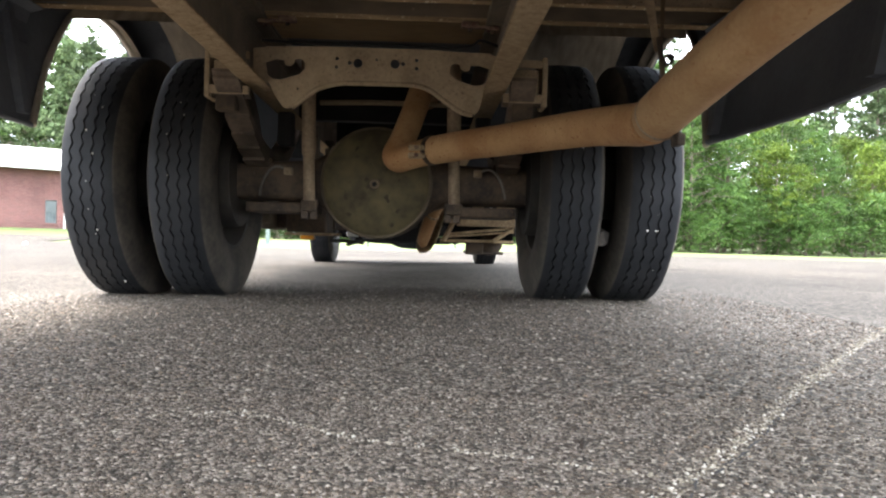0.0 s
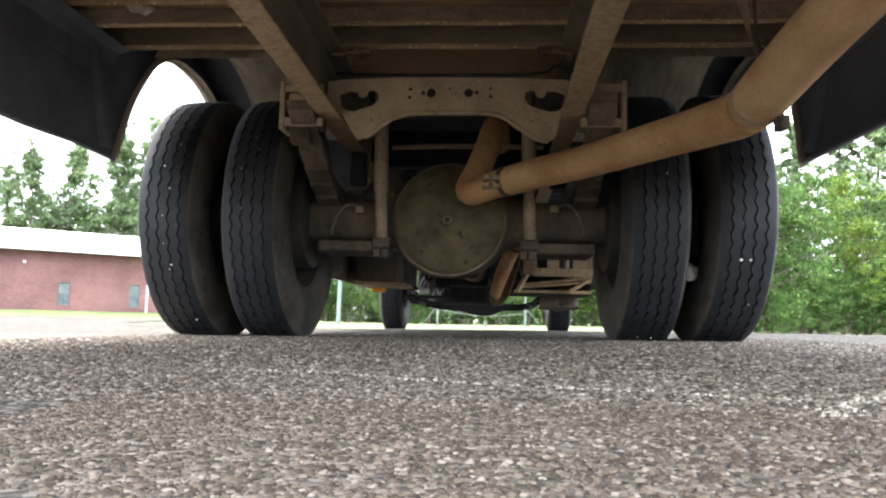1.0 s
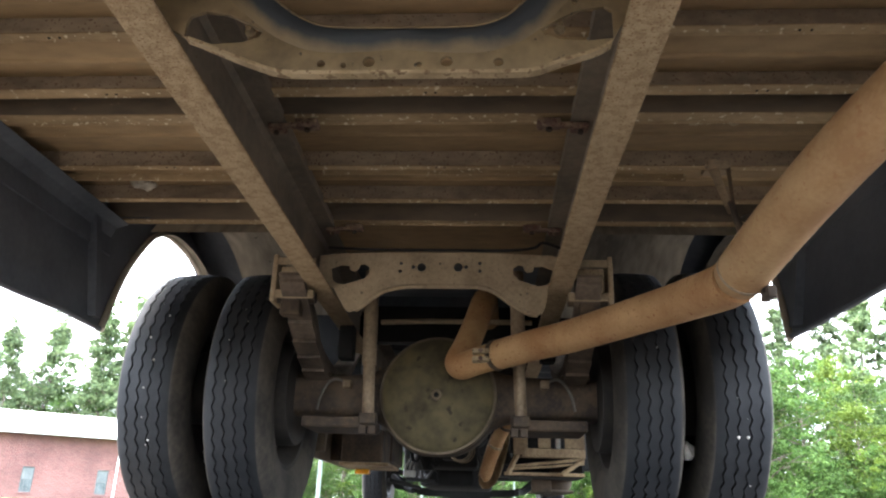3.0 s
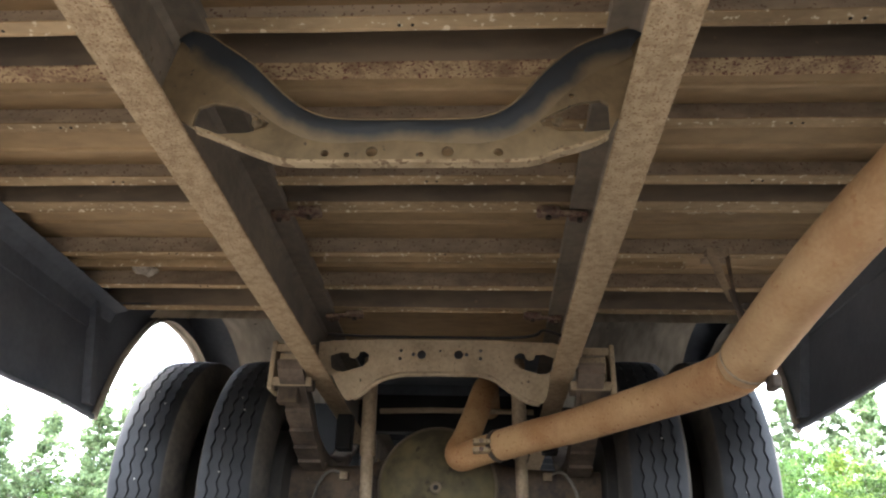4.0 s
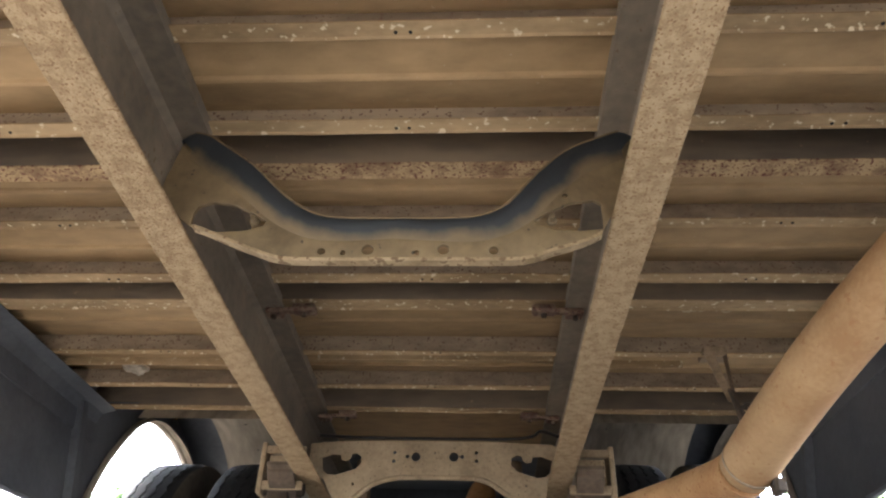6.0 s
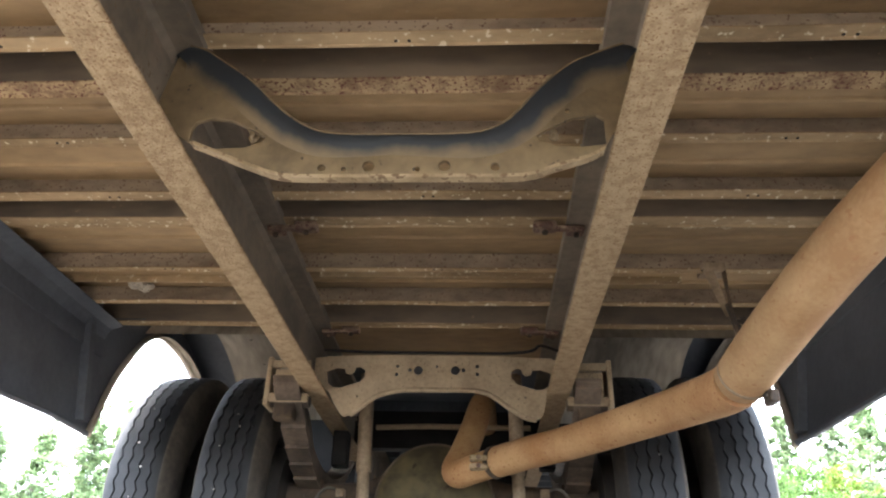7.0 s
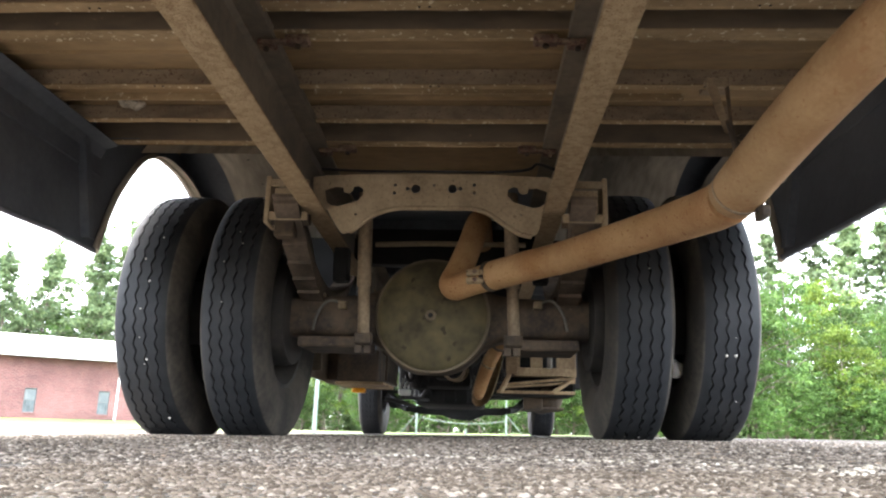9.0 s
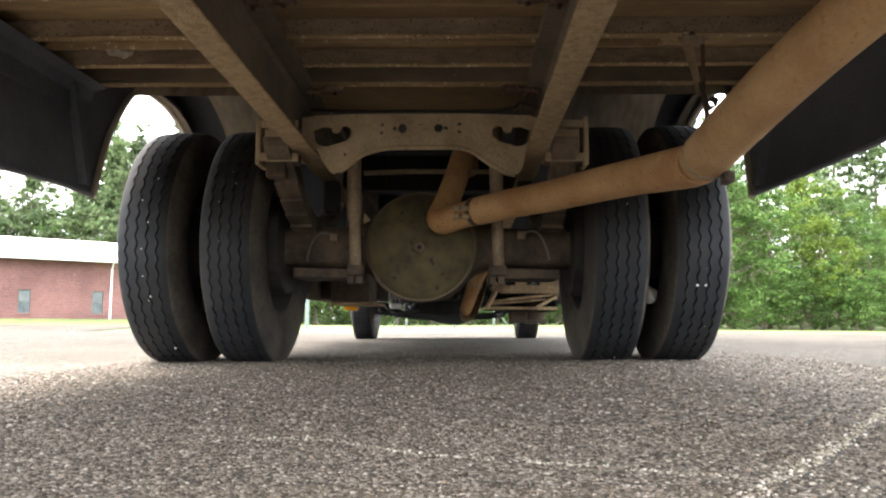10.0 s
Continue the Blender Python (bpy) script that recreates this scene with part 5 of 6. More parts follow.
def leaf_material(name, a, b):
    m = bpy.data.materials.new(name)
    m.use_nodes = True
    n, l = m.node_tree.nodes, m.node_tree.links
    p = n["Principled BSDF"]
    g = n.new("ShaderNodeNewGeometry")
    ramp = n.new("ShaderNodeValToRGB")
    ramp.color_ramp.elements[0].color, ramp.color_ramp.elements[1].color = (*a, 1), (*b, 1)
    l.new(g.outputs["Random Per Island"], ramp.inputs["Fac"])
    oi = n.new("ShaderNodeObjectInfo")
    mr = n.new("ShaderNodeMapRange")
    mr.inputs["To Min"].default_value, mr.inputs["To Max"].default_value = 0.65, 1.30
    l.new(oi.outputs["Random"], mr.inputs["Value"])
    hsv = n.new("ShaderNodeHueSaturation")
    l.new(mr.outputs["Result"], hsv.inputs["Value"])
    l.new(ramp.outputs["Color"], hsv.inputs["Color"])
    tr = n.new("ShaderNodeBsdfTranslucent")
    l.new(hsv.outputs["Color"], p.inputs["Base Color"])
    l.new(hsv.outputs["Color"], tr.inputs["Color"])
    p.inputs["Roughness"].default_value = 0.6
    p.inputs["Specular IOR Level"].default_value = 0.2
    mx = n.new("ShaderNodeMixShader")
    mx.inputs[0].default_value = 0.35
    l.new(p.outputs["BSDF"], mx.inputs[1])
    l.new(tr.outputs["BSDF"], mx.inputs[2])
    l.new(mx.outputs["Shader"], n["Material Output"].inputs["Surface"])
    return m


M_LEAF = leaf_material("broad_leaves", (0.026, 0.062, 0.014), (0.082, 0.138, 0.030))
M_LEAF2 = leaf_material("yellow_green_leaves", (0.060, 0.108, 0.014), (0.150, 0.205, 0.030))
M_PINE = leaf_material("pine_needles", (0.072, 0.112, 0.052), (0.140, 0.185, 0.080))


def leaves_mesh(name, centers, count, size, material, seed, droop=0.0):
    """Leaves scattered round clump centres (x, y, z, radius): each a folded four-cornered blade."""
    r = np.random.RandomState(seed)
    c = np.array(centers)
    pick = r.choice(len(c), count, p=c[:, 3] ** 2 / (c[:, 3] ** 2).sum())
    d = r.normal(size=(count, 3))
    d /= np.linalg.norm(d, axis=1)[:, None]
    pos = c[pick, :3] + d * (c[pick, 3] * np.abs(r.normal(0, 0.75, count)))[:, None] * np.array([1.2, 1.2, 0.7])
    a = r.normal(size=(count, 3))
    a /= np.linalg.norm(a, axis=1)[:, None]
    a[:, 2] -= droop
    b = np.cross(a, r.normal(size=(count, 3)))
    b /= np.linalg.norm(b, axis=1)[:, None] + 1e-9
    s = (size * r.uniform(0.5, 1.3, count))[:, None]
    nrm = np.cross(a, b) * 0.15
    v = np.stack([pos - a * s, pos + b * s * 0.45 + nrm * s, pos + a * s, pos - b * s * 0.45 + nrm * s], axis=1).reshape(-1, 3)
    me = bpy.data.meshes.new(name)
    me.vertices.add(len(v))
    me.vertices.foreach_set("co", v.ravel())
    me.loops.add(count * 4)
    me.loops.foreach_set("vertex_index", np.arange(count * 4))
    me.polygons.add(count)
    me.polygons.foreach_set("loop_start", np.arange(0, count * 4, 4))
    me.update(calc_edges=True)
    me.materials.append(material)
    return me


def make_tree(name, label, height, spread_r, kind, seed, count, size, material):
    """A tapered trunk with limbs, twigs and a crown of single leaves in many small uneven clumps."""
    r = random.Random(seed)
    tree = thing(name, label, "tree", group="trees round the car park")
    bm = bmesh.new()
    lean = (r.uniform(-0.5, 0.5), r.uniform(-0.5, 0.5))
    trunk = [(lean[0] * t + r.uniform(-0.06, 0.06), lean[1] * t + r.uniform(-0.06, 0.06), height * 0.97 * t - 0.1) for t in (0, 0.25, 0.5, 0.75, 1.0)]
    r0 = 0.009 * height + 0.04
    tube(trunk, [r0, r0 * 0.8, r0 * 0.6, r0 * 0.38, r0 * 0.1], 9, bm)
    centers = []
    n = {"broad": 26, "pine": 42, "bush": 16}[kind]
    base = {"broad": 0.10, "pine": 0.36, "bush": 0.03}[kind]
    for k in range(n):
        t = base + (1 - base) * (k + r.random()) / n
        a = k * 2.4 + r.uniform(-0.6, 0.6)
        rel = (t - base) / (1 - base)
        shape = {"broad": math.sin(math.pi * min(1, 0.28 + 0.70 * rel)) ** 0.7, "pine": (1.08 - rel) ** 0.6 * r.uniform(0.35, 1.0), "bush": 1 - 0.6 * t}[kind]
        reach = spread_r * shape * r.uniform(0.55, 1.15)
        p0 = Vector((lean[0] * t, lean[1] * t, height * 0.9 * t))
        out = Vector((math.cos(a), math.sin(a), 0))
        rise = {"broad": 0.35, "pine": 0.18, "bush": 0.3}[kind]
        p1 = p0 + out * reach * 0.5 + Vector((0, 0, reach * rise * 0.6))
        p2 = p0 + out * reach + Vector((0, 0, reach * rise))
        rr = r0 * (1 - t) * 0.35 + 0.012
        tube([p0, p1, p2], [rr, rr * 0.6, rr * 0.2], 5, bm)
        for j in range(7 if kind != "pine" else 6):
            f = 0.35 + 0.65 * r.random() if kind != "bush" else r.random()
            q = p0.lerp(p2, f) + Vector((r.gauss(0, 1), r.gauss(0, 1), r.gauss(0.1, 0.7))) * reach * 0.24
            centers.append((q.x, q.y, q.z, spread_r * (r.uniform(0.05, 0.13) if kind == "pine" else r.uniform(0.07, 0.19))))
            if j < 3:
                tube([p0.lerp(p2, f * 0.8), q], [rr * 0.4, rr * 0.12], 4, bm)
    for j in range(5):
        centers.append((lean[0] + r.gauss(0, 0.3), lean[1] + r.gauss(0, 0.3), height * (0.9 + 0.1 * r.random()), spread_r * r.uniform(0.08, 0.14)))
    finish("trunk", bm, M_BARK, tree)
    crown = new("crown", leaves_mesh("crown", centers, count, size, material, seed))
    crown.parent = tree
    return tree


def stand(ob, x, y, turn, s=1.0):
    ob.location, ob.rotation_euler, ob.scale = (x, y, lift(x, y) - 0.02), (0, 0, turn), (s, s, s)
    return ob


protos = [
    make_tree("broadleaf_tree", "leafy green broadleaf tree at the wood's edge", 8.5, 2.6, "broad", 11, 11000, 0.085, M_LEAF),
    make_tree("broadleaf_tree", "yellow-green broadleaf tree at the wood's edge", 7.0, 2.4, "broad", 12, 10000, 0.085, M_LEAF2),
    make_tree("pine_tree", "tall thin-crowned pine with gaps in its crown", 15.0, 3.0, "pine", 13, 9000, 0.14, M_PINE),
    make_tree("bush", "low dense green bush by the woods", 2.6, 1.6, "bush", 14, 5500, 0.06, M_LEAF),
    make_tree("pine_tree", "tall bushy pine among the woods", 13.0, 3.2, "pine", 15, 11000, 0.14, M_PINE),
]
spots = []
tr = random.Random(21)
# wood's edge on the open side, in depth
for i in range(16):
    x = 8.0 + i * 1.75 + tr.uniform(-0.6, 0.6)
    low = 1.0 if x < 17 else 0.78
    spots.append((tr.choice((0, 1, 1)), x, 33.5 + tr.uniform(-0.8, 1.2), tr.uniform(0.7, 1.0) * low))
    spots.append((3, x + 0.6, 32.2 + tr.uniform(-0.4, 0.3), tr.uniform(0.9, 1.25)))
    spots.append((3, x - 0.3, 31.7 + tr.uniform(-0.3, 0.3), tr.uniform(0.6, 0.9)))
    spots.append((tr.choice((0, 0, 1)), x + tr.uniform(-1, 1), 38 + tr.uniform(-1.5, 2), tr.uniform(0.9, 1.15) * low))
    spots.append((tr.choice((2, 2, 4)), x + tr.uniform(-1, 1), 45 + tr.uniform(-2, 3), tr.uniform(0.75, 1.08)))
# wood straight ahead
for i in range(13):
    x = -12 + i * 1.7 + tr.uniform(-0.5, 0.5)
    spots.append((tr.choice((0, 1, 0)), x, 44 + tr.uniform(-1, 1.5), tr.uniform(0.7, 1.0)))
    spots.append((3, x + 0.7, 42.3 + tr.uniform(-0.6, 0.6), tr.uniform(0.9, 1.3)))
    spots.append((4, x, 50 + tr.uniform(-1.5, 1.5), tr.uniform(0.8, 1.0)))
# pines behind the building
for x, y, k, s in ((-39.6, 57, 2, 0.80), (-37.6, 58, 0, 1.1), (-36.4, 56, 4, 0.98), (-34.7, 57, 4, 1.04), (-35.4, 60, 0, 1.15), (-33.4, 58, 0, 1.05), (-32.4, 60, 1, 1.2), (-30.6, 58, 0, 1.2), (-29.4, 57, 4, 1.10), (-28.4, 58, 2, 1.0), (-27.2, 57, 4, 1.12), (-29.0, 60, 0, 1.25), (-25.0, 57, 4, 1.1), (-44.0, 56, 2, 0.8), (-22, 57, 2, 1.1), (-18, 56, 4, 1.0), (-15, 54, 2, 0.95)):
    s *= 1.08
    spots.append((k, x, y, s))
used = set()
for k, x, y, s in spots:
    turn = tr.uniform(0, 6.28)
    if k not in used:
        used.add(k)
        stand(protos[k], x, y, turn, s)
    else:
        stand(copy_thing(protos[k], Matrix()), x, y, turn, s)

# the woods behind, in depth
wr = random.Random(5)
far = [(wr.uniform(-14, 75), 0, 0.4 + 5.5 * wr.random() ** 1.5, wr.uniform(0.5, 1.2)) for _ in range(1100)]
far += [(wr.uniform(-60, -14), 0, 0.4 + 5.0 * wr.random() ** 1.5, wr.uniform(0.5, 1.2)) for _ in range(350)]
far = [(x, wr.uniform(53, 62) - 0.10 * abs(x) * (x > 0), z - 0.5, r) for x, _, z, r in far]
far += [(wr.uniform(-60, 75), wr.uniform(63, 68), 5.0 * wr.random() ** 1.3, wr.uniform(0.8, 1.6)) for _ in range(900)]
far += [(wr.uniform(-45, 55), wr.uniform(50, 54), 0.2 + 2.6 * wr.random(), wr.uniform(0.6, 1.0)) for _ in range(600)]
woods = new("far_woods", leaves_mesh("far_woods", far, 130000, 0.26, M_PINE, 77))
tagged(woods, "dense dark green woods beyond the clearing", "woods", kind="stuff")

# brick building
bld = thing("brick_building", "long single-storey red brick building with a white metal roof", "building")
ORG = Vector((-23.2, 34.0))
DIRX = Vector((4.7, 3.6)).normalized()
bld.matrix_world = Matrix.Translation((ORG.x, ORG.y, -0.26)) @ Matrix.Rotation(math.atan2(DIRX.y, DIRX.x), 4, "Z")
# along the wall: u; the wall faces -v
U0, U1, WALL_H = -16.0, 8.6, 3.25
WIN_W, WIN_B, WIN_T = 0.52, 0.63, 1.77
holes = [[(u, WIN_B), (u + WIN_W, WIN_B), (u + WIN_W, WIN_T), (u, WIN_T)] for u in (2.34, 5.59, -0.9, -4.15, -7.4, -10.65)]
finish("wall", prism([(U0, -0.3), (U1, -0.3), (U1, WALL_H), (U0, WALL_H)], 0.0, 0.22, "y", holes=holes), M_BRICK, bld, "red brick wall")
finish("wall", boxes((U1 - 0.22, U1, 0.2205, 9.0, -0.3, WALL_H), (U0, U0 + 0.22, 0.2205, 9.0, -0.3, WALL_H), (U0, U1, 9.001, 9.2, -0.3, WALL_H)), M_BRICK, bld)
finish("wall_top", boxes((U0 + 0.3, U1 - 0.3, 0.3, 8.9, WALL_H - 0.1, WALL_H - 0.002)), M_TRIM, bld)
roof = finish("roof", prism([(-0.45, WALL_H - 0.03), (4.5, WALL_H + 1.25), (9.6, WALL_H - 0.03), (9.6, WALL_H + 0.17), (4.5, WALL_H + 1.45), (-0.45, WALL_H + 0.17)], U0 - 0.4, U1 + 0.4, "x"), M_ROOF, bld, "white standing-seam metal roof")
for k in range(40):
    u = U0 - 0.2 + k * 0.61
    if u < U1 + 0.3:
        finish("roof_seam", prism([(-0.45, WALL_H + 0.17), (4.5, WALL_H + 1.45), (4.5, WALL_H + 1.48), (-0.45, WALL_H + 0.20)], u, u + 0.03, "x"), M_ROOF, roof)
finish("gutter", boxes((U0 - 0.4, U1 + 0.4, -0.56, -0.452, WALL_H - 0.02, WALL_H + 0.12), bevel=0.02), M_TRIM, bld, "white gutter")
for h in holes:
    u = h[0][0]
    win = finish("window", boxes((u, u + WIN_W, 0.06, 0.10, WIN_B, WIN_B + 0.05), (u, u + WIN_W, 0.06, 0.10, WIN_T - 0.05, WIN_T), (u, u + 0.05, 0.06, 0.10, WIN_B + 0.05, WIN_T - 0.05), (u + WIN_W - 0.05, u + WIN_W, 0.06, 0.10, WIN_B + 0.05, WIN_T - 0.05),
                                  (u + 0.05, u + WIN_W - 0.05, 0.06, 0.10, (WIN_B + WIN_T) / 2 - 0.02, (WIN_B + WIN_T) / 2 + 0.02)), M_SASH, bld, "grey-framed sash window")
    finish("pane", boxes((u + 0.05, u + WIN_W - 0.05, 0.075, 0.085, WIN_B + 0.05, (WIN_B + WIN_T) / 2 - 0.02)), M_GLASS, win)
    finish("pane", boxes((u + 0.05, u + WIN_W - 0.05, 0.075, 0.085, (WIN_B + WIN_T) / 2 + 0.02, WIN_T - 0.05)), M_BLIND, win, "pale upper pane")
    for k in (1, 2):
        finish("muntin", boxes((u + WIN_W * k / 3 - 0.008, u + WIN_W * k / 3 + 0.008, 0.066, 0.0745, WIN_B + 0.051, WIN_T - 0.051)), M_SASH, win)
    finish("sill", boxes((u - 0.06, u + WIN_W + 0.06, -0.05, 0.06, WIN_B - 0.07, WIN_B - 0.002)), M_BRICK, win)
finish("downspout", tube([(6.45, -0.4, WALL_H - 0.02), (6.45, -0.05, WALL_H - 0.35), (6.45, -0.05, 0.0)], 0.045, 8), M_TRIM, bld, "white downspout", smooth=True)
finish("wall_lamp", boxes((0.75, 0.87, -0.09, -0.001, 2.62, 2.72), bevel=0.02), M_TRIM, bld)

# low grass bank along the foot of the wall
verge = finish("grass_bank", prism([(-3.4, 0.02), (-2.2, 0.20), (-0.9, 0.34), (-0.02, 0.37), (-0.02, -0.2), (-3.4, -0.2)], U0 - 3, U1 + 2, "x"), M_GRASS, smooth=True)
verge.matrix_world = bld.matrix_world.copy()
tagged(verge, "low mown grass bank at the foot of the building", "grass", kind="structure")

# lamp pole, pipe frame, low post
pole = thing("lamp_pole", "pale galvanised pole standing in the grass", "pole", (-6.2, 30.0, lift(-6.2, 30) - 0.05))
finish("shaft", tube([(0, 0, 0), (0.03, 0, 4.2)], [0.085, 0.075], 14), M_GALV, pole, smooth=True)
finish("base_plate", boxes((-0.2, 0.2, -0.2, 0.2, -0.02, 0.06), bevel=0.01), M_GALV, pole)
goal = thing("pipe_frame", "pale pipe frame with a sagging rail at the grass edge", "frame", (-2.24, 30.0, lift(-2, 30)))
for x in (0.0, 3.45):
    finish("post", tube([(x, 0, -0.05), (x, 0, 1.6)], 0.042, 10), M_WHITEPIPE, goal, smooth=True)
for x, d in ((0.0, -0.7), (3.45, 0.75)):
    finish("brace", tube([(x, 0, 0.85), (x + d, 0.2, 0.0)], 0.018, 8), M_WHITEPIPE, goal, smooth=True)
finish("rail", tube([(0.1, 0, 0.72), (0.9, 0, 0.58), (1.75, 0, 0.50), (2.6, 0, 0.53), (3.4, 0, 0.62)], 0.012, 8, steps=4), M_WHITEPIPE, goal, smooth=True)
finish("upper_rail", tube([(0.0, 0, 1.55), (3.45, 0, 1.55)], 0.022, 8), M_WHITEPIPE, goal, smooth=True)
post = thing("low_post", "short pale marker post at the grass edge", "post", (-0.34, 30.0, lift(-0.34, 30)))
finish("stub", tube([(0, 0, -0.05), (0, 0, 0.30)], 0.045, 10), M_WHITEPIPE, post, smooth=True)

# painted bay lines on the far side of the car park
for k in range(5):
    x, y = -8.6 + k * 2.0, 17.0 + 1.5 * k
    bm = bmesh.new()
    dx, dy = -0.47, 0.88
    v = [bm.verts.new((px, py, lift(px, py) + 0.006)) for px, py in ((x - 0.05, y), (x + 0.05, y), (x + 0.05 + dx * 4.5, y + dy * 4.5), (x - 0.05 + dx * 4.5, y + dy * 4.5))]
    bm.faces.new(v)
    tagged(finish("bay_line", bm, M_STRIPE), "faded white parking bay line on asphalt", "road marking", group="bay lines", kind="structure")


# ---- pavement near the camera: loose aggregate set in the asphalt ----
def stones(name, x0, x1, y0, y1, pitch, r_lo, r_hi, seed, sink=0.35, where=None):
    r = np.random.RandomState(seed)
    count = int((x1 - x0) * (y1 - y0) / pitch ** 2)
    px, py = r.uniform(x0, x1, count), r.uniform(y0, y1, count)
    if where is not None:
        ok = where(px, py)
        px, py = px[ok], py[ok]
    n = px.size
    # many fine chips, few coarse ones
    rad = r_lo + (r_hi - r_lo) * r.uniform(size=n) ** 2.2
    pz = np.array([lift(a, b) for a, b in zip(px, py)]) + rad * (0.30 - sink) * r.uniform(0.3, 1.5, n)
    k = 5
    ang = np.arange(k) / k * 2 * np.pi
    ph = r.uniform(0, 6.28, n)
    el = r.uniform(0.7, 1.0, n)
    V = np.zeros((n, 2 * k + 1, 3))
    for j, (rr, h) in enumerate(((1.0, -0.3), (0.78, 0.45))):
        jit = r.uniform(0.6, 1.3, (n, k))
        cx = np.cos(ang)[None] * jit * rr * rad[:, None]
        cy = np.sin(ang)[None] * jit * rr * (rad * el)[:, None]
        V[:, j * k:(j + 1) * k, 0] = px[:, None] + cx * np.cos(ph)[:, None] - cy * np.sin(ph)[:, None]
        V[:, j * k:(j + 1) * k, 1] = py[:, None] + cx * np.sin(ph)[:, None] + cy * np.cos(ph)[:, None]
        V[:, j * k:(j + 1) * k, 2] = pz[:, None] + (h * rad)[:, None] * r.uniform(0.6, 1.2, (n, k))
    V[:, 2 * k, 0], V[:, 2 * k, 1] = px + r.uniform(-0.2, 0.2, n) * rad, py + r.uniform(-0.2, 0.2, n) * rad
    V[:, 2 * k, 2] = pz + rad * r.uniform(0.45, 0.8, n)
    tris = [(a, (a + 1) % k, k + (a + 1) % k) for a in range(k)] + [(a, k + (a + 1) % k, k + a) for a in range(k)] + [(k + a, k + (a + 1) % k, 2 * k) for a in range(k)]
    T = (np.array(tris)[None] + (np.arange(n) * (2 * k + 1))[:, None, None]).reshape(-1, 3)
    me = bpy.data.meshes.new(name)
    me.vertices.add(n * (2 * k + 1))
    me.vertices.foreach_set("co", V.ravel())
    me.loops.add(T.size)
    me.loops.foreach_set("vertex_index", T.ravel())
    me.polygons.add(len(T))
    me.polygons.foreach_set("loop_start", np.arange(0, T.size, 3))
    me.update(calc_edges=True)
    return me


def grit_material(name, cols):
    m = bpy.data.materials.new(name)
    m.use_nodes = True
    n, l = m.node_tree.nodes, m.node_tree.links
    b = n["Principled BSDF"]
    g = n.new("ShaderNodeNewGeometry")
    ramp = n.new("ShaderNodeValToRGB")
    cr = ramp.color_ramp
    cr.interpolation = "CONSTANT"
    cr.elements[0].position, cr.elements[0].color = 0.0, (*cols[0][1], 1)
    cr.elements[1].position, cr.elements[1].color = cols[1][0], (*cols[1][1], 1)
    for p, c in cols[2:]:
        e = cr.elements.new(p)
        e.color = (*c, 1)
    l.new(g.outputs["Random Per Island"], ramp.inputs["Fac"])
    co = n.new("ShaderNodeTexCoord")
    no = n.new("ShaderNodeTexNoise")
    no.inputs["Scale"].default_value = 400.0
    l.new(co.outputs["Object"], no.inputs["Vector"])
    mr = n.new("ShaderNodeMapRange")
    mr.inputs["To Min"].default_value, mr.inputs["To Max"].default_value = 0.6, 1.4
    l.new(no.outputs["Fac"], mr.inputs["Value"])
    hsv = n.new("ShaderNodeHueSaturation")
    l.new(mr.outputs["Result"], hsv.inputs["Value"])
    l.new(ramp.outputs["Color"], hsv.inputs["Color"])
    l.new(hsv.outputs["Color"], b.inputs["Base Color"])
    b.inputs["Roughness"].default_value = 0.95
    b.inputs["Specular IOR Level"].default_value = 0.12
    return m


M_GRIT = grit_material("aggregate", [(0.0, (0.042, 0.033, 0.026)), (0.20, (0.072, 0.058, 0.046)), (0.42, (0.110, 0.090, 0.071)), (0.64, (0.150, 0.124, 0.100)), (0.81, (0.198, 0.168, 0.138)), (0.925, (0.29, 0.253, 0.210)), (0.98, (0.198, 0.146, 0.103))])
M_SAND = grit_material("sandy_grit", [(0.0, (0.156, 0.130, 0.097)), (0.3, (0.230, 0.197, 0.152)), (0.6, (0.312, 0.275, 0.221)), (0.85, (0.426, 0.394, 0.336))])
M_FINES = grit_material("dusty_fines", [(0.0, (0.050, 0.038, 0.027)), (0.25, (0.078, 0.060, 0.044)), (0.50, (0.105, 0.083, 0.062)), (0.75, (0.140, 0.113, 0.088)), (0.93, (0.215, 0.180, 0.142))])
near = new("aggregate", stones("aggregate", -0.60, 0.90, 1.58, 2.05, 0.0048, 0.0013, 0.0042, 5, sink=0.45))
for at, pitch, lo, hi in (((-0.15, 0.45, 1.30, 1.64), 0.0034, 0.0010, 0.0032), ((0.00, 0.31, 1.14, 1.32), 0.0024, 0.0008, 0.0022)):
    fore = new("aggregate", stones("aggregate", *at, pitch, lo, hi, 15, sink=0.45))
    fore.data.materials.append(M_FINES)
    tagged(fore, "fine brown grains of worn asphalt", "aggregate", kind="stuff")
near.data.materials.append(M_GRIT)
tagged(near, "rough exposed aggregate of worn asphalt", "aggregate", kind="stuff")
mid_g = new("aggregate", stones("aggregate", -1.2, 1.5, 2.0, 4.6, 0.0105, 0.0026, 0.0064, 6, sink=0.45,
                                where=lambda x, y: np.random.RandomState(4).uniform(size=x.shape) < np.clip((4.7 - y) / 2.2, 0, 1)))
mid_g.data.materials.append(M_GRIT)
tagged(mid_g, "exposed aggregate of worn asphalt under the bus", "aggregate", kind="stuff")

CRACK_A = [(-0.19, 1.905), (-0.06, 1.934), (0.045, 1.851), (0.113, 1.804), (0.178, 1.777), (0.258, 1.751), (0.336, 1.719), (0.42, 1.68), (0.55, 1.62)]
CRACK_B = [(0.40, 1.58), (0.434, 1.643), (0.531, 1.754), (0.706, 1.993), (1.037, 2.428), (1.52, 3.022), (2.4, 4.1)]


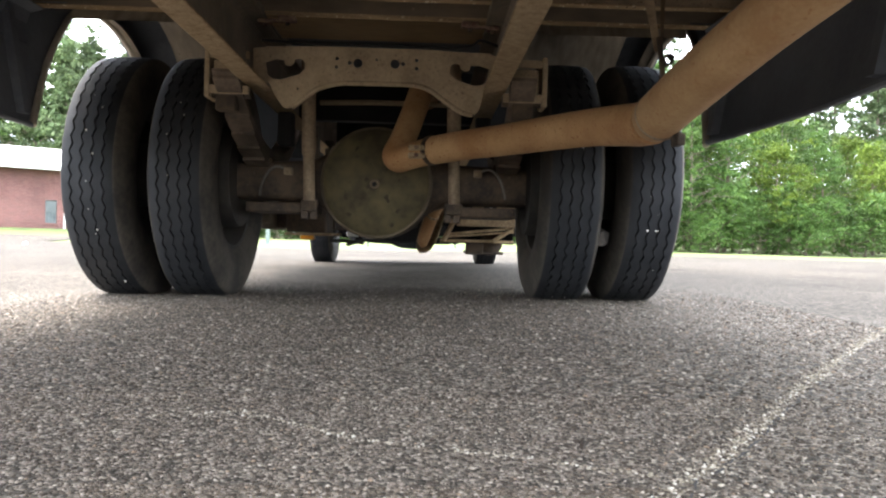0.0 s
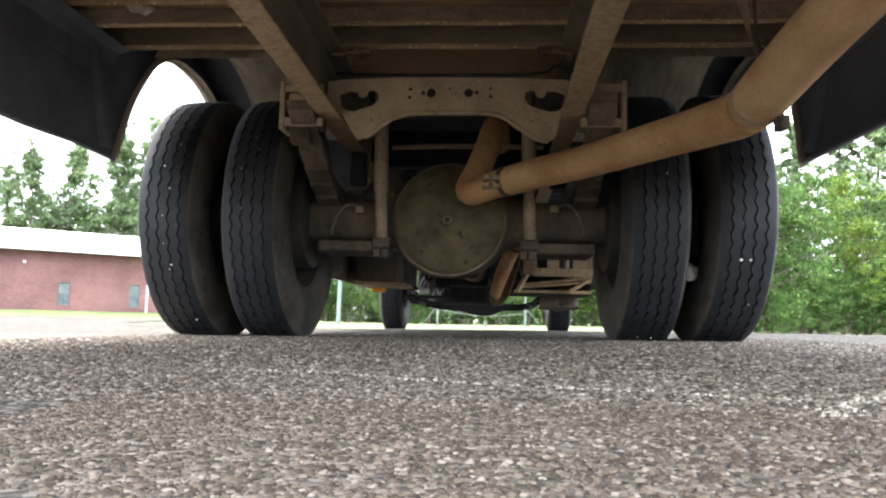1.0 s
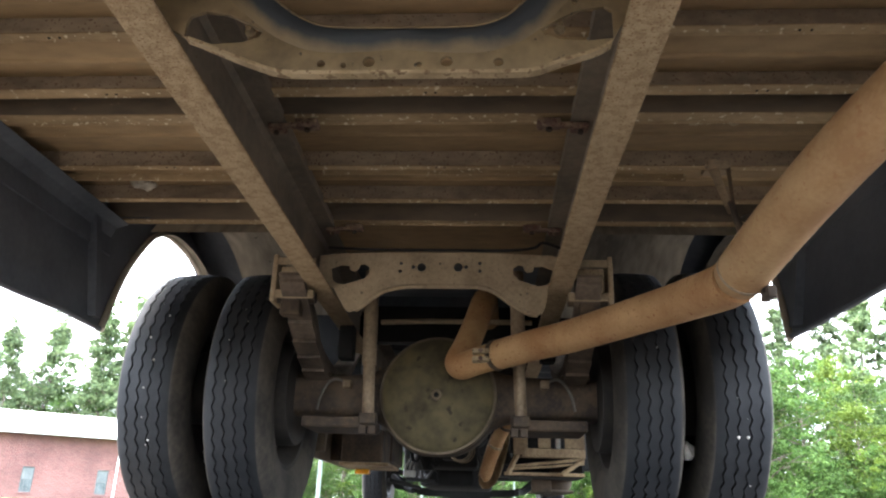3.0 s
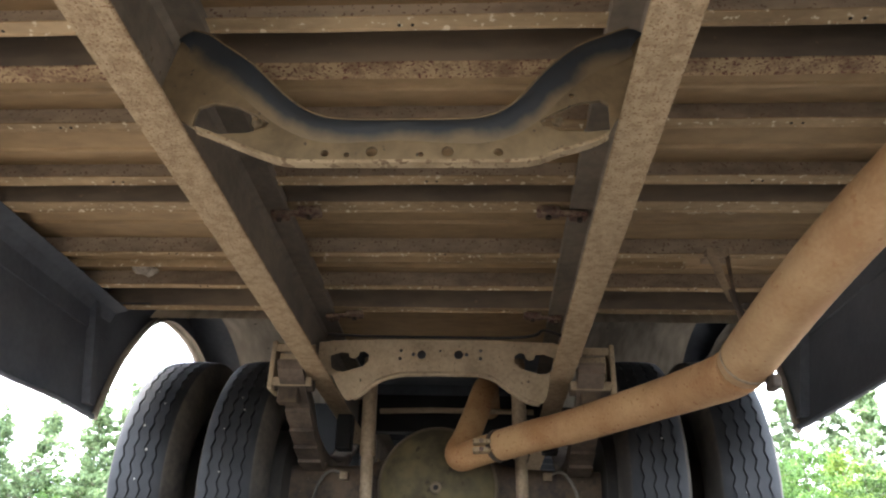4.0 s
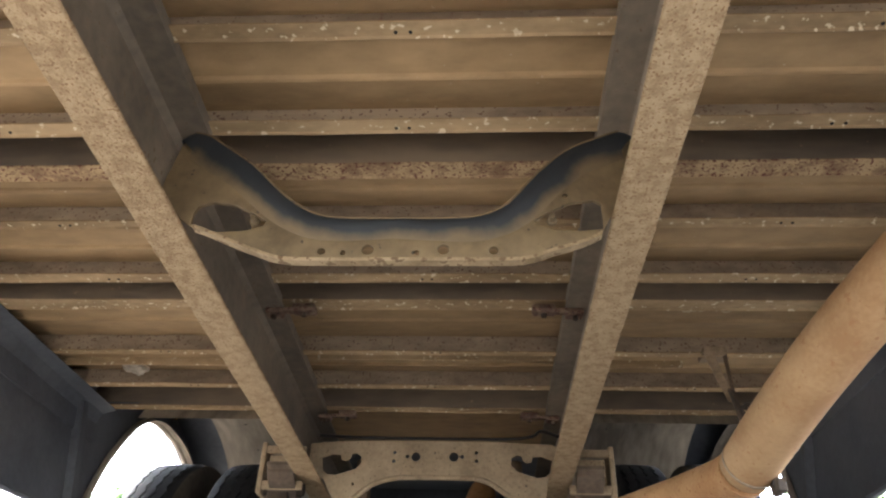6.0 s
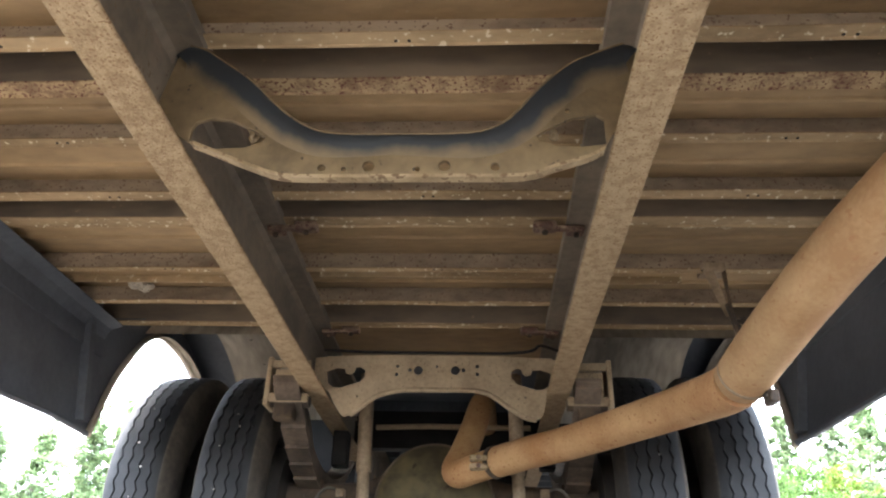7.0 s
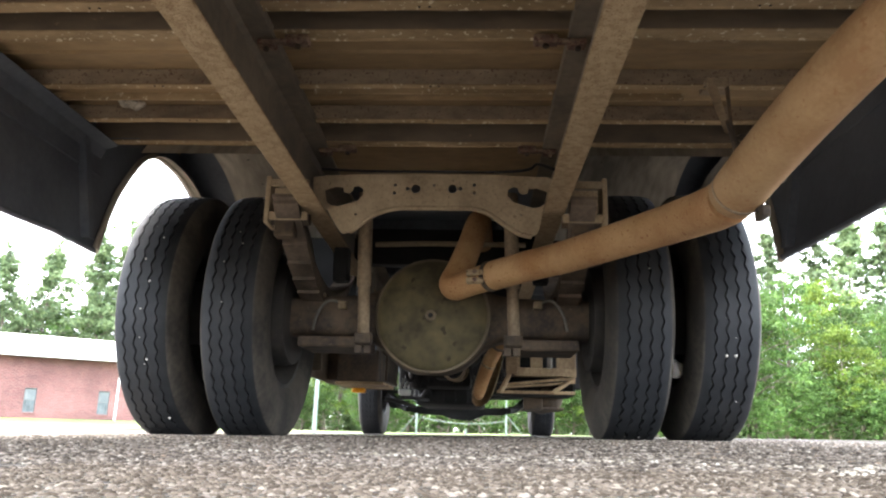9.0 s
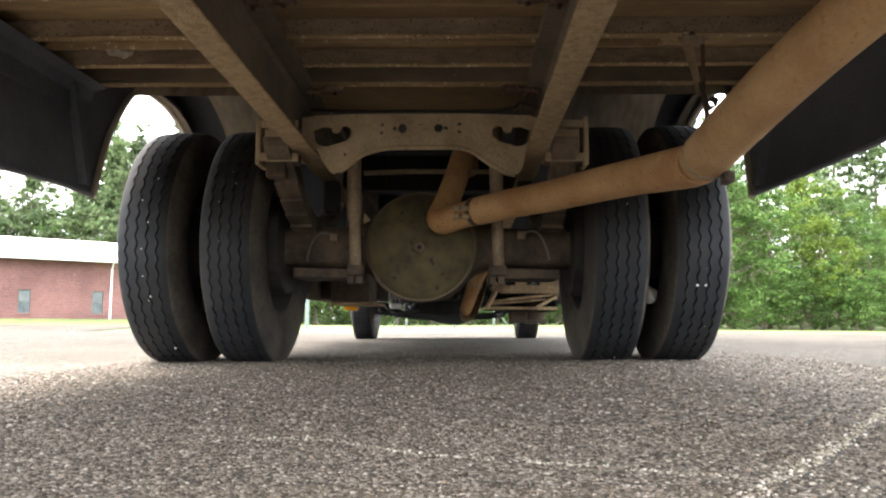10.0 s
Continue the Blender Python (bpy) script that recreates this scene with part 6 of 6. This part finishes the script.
def near_line(line, width, strength):
    seg = [(np.array(a), np.array(b)) for a, b in zip(line, line[1:])]

    def test(px, py):
        best = np.full(px.shape, 9.0)
        for a, b in seg:
            d = b - a
            t = np.clip(((px - a[0]) * d[0] + (py - a[1]) * d[1]) / (d @ d), 0, 1)
            best = np.minimum(best, np.hypot(px - a[0] - t * d[0], py - a[1] - t * d[1]))
        rr = np.random.RandomState(9)
        wob = 0.85 + 0.45 * np.sin(px * 23.0) * np.sin(py * 31.0 + 1.0)
        return rr.uniform(size=px.shape) < strength * np.exp(-(best / (width * np.maximum(wob, 0.25))) ** 2)
    return test


M_CRACK = mat("crack_dark", [(0.012, 0.011, 0.010), (0.030, 0.027, 0.024)], 0.95, bump=0.0)
CRACK_C = [(-0.95, 2.42), (-0.70, 2.44), (-0.52, 2.50), (-0.36, 2.535), (-0.20, 2.50), (-0.02, 2.53)]
CRACK_D = [(-0.55, 2.03), (-0.36, 2.02), (-0.24, 1.985), (-0.19, 1.905)]


def crack(line, width, seed):
    """A thin dark gap that wanders along a line."""
    cr_ = random.Random(seed)
    bm = bmesh.new()
    prev = None
    for (ax, ay), (bx_, by) in zip(line, line[1:]):
        n = max(2, int(math.hypot(bx_ - ax, by - ay) / 0.012))
        dx, dy = (bx_ - ax), (by - ay)
        q = math.hypot(dx, dy)
        nx, ny = -dy / q, dx / q
        for k in range(n):
            f = k / n
            off = 0.75 * width * cr_.gauss(0, 1)
            w = width * (0.25 + 0.75 * cr_.random()) * 0.5
            x, y = ax + dx * f + nx * off, ay + dy * f + ny * off
            row = [bm.verts.new((x + nx * w, y + ny * w, lift(x, y) + 0.0022)), bm.verts.new((x - nx * w, y - ny * w, lift(x, y) + 0.0022))]
            if prev and cr_.random() < 0.66:
                bm.faces.new((prev[0], prev[1], row[1], row[0]))
            prev = row
    ob = finish("pavement_crack", bm, M_CRACK)
    return tagged(ob, "thin dark crack across the worn asphalt", "crack", kind="structure")


for seed, (line, wdt) in enumerate((([(x + 0.008, y - 0.004) for x, y in CRACK_A], 0.0028), ([(x + 0.014, y - 0.006) for x, y in CRACK_B[:6]], 0.0038), (CRACK_C, 0.006), (CRACK_D, 0.005))):
    crack(line, wdt, 40 + seed)
for line, wdt, sg in ((CRACK_A, 0.0065, 0.58), (CRACK_B, 0.013, 0.6)):
    xs, ys = [p[0] for p in line], [p[1] for p in line]
    ob = new("sandy_grit", stones("sandy_grit", min(xs) - 0.05, min(max(xs), 1.7) + 0.05, min(ys) - 0.05, min(max(ys), 3.2) + 0.05, 0.0036, 0.0011, 0.0036, 8, sink=0.05, where=near_line(line, wdt, sg)))
    ob.data.materials.append(M_SAND)
    tagged(ob, "pale sandy grit lying along a crack in the asphalt", "grit", kind="stuff")
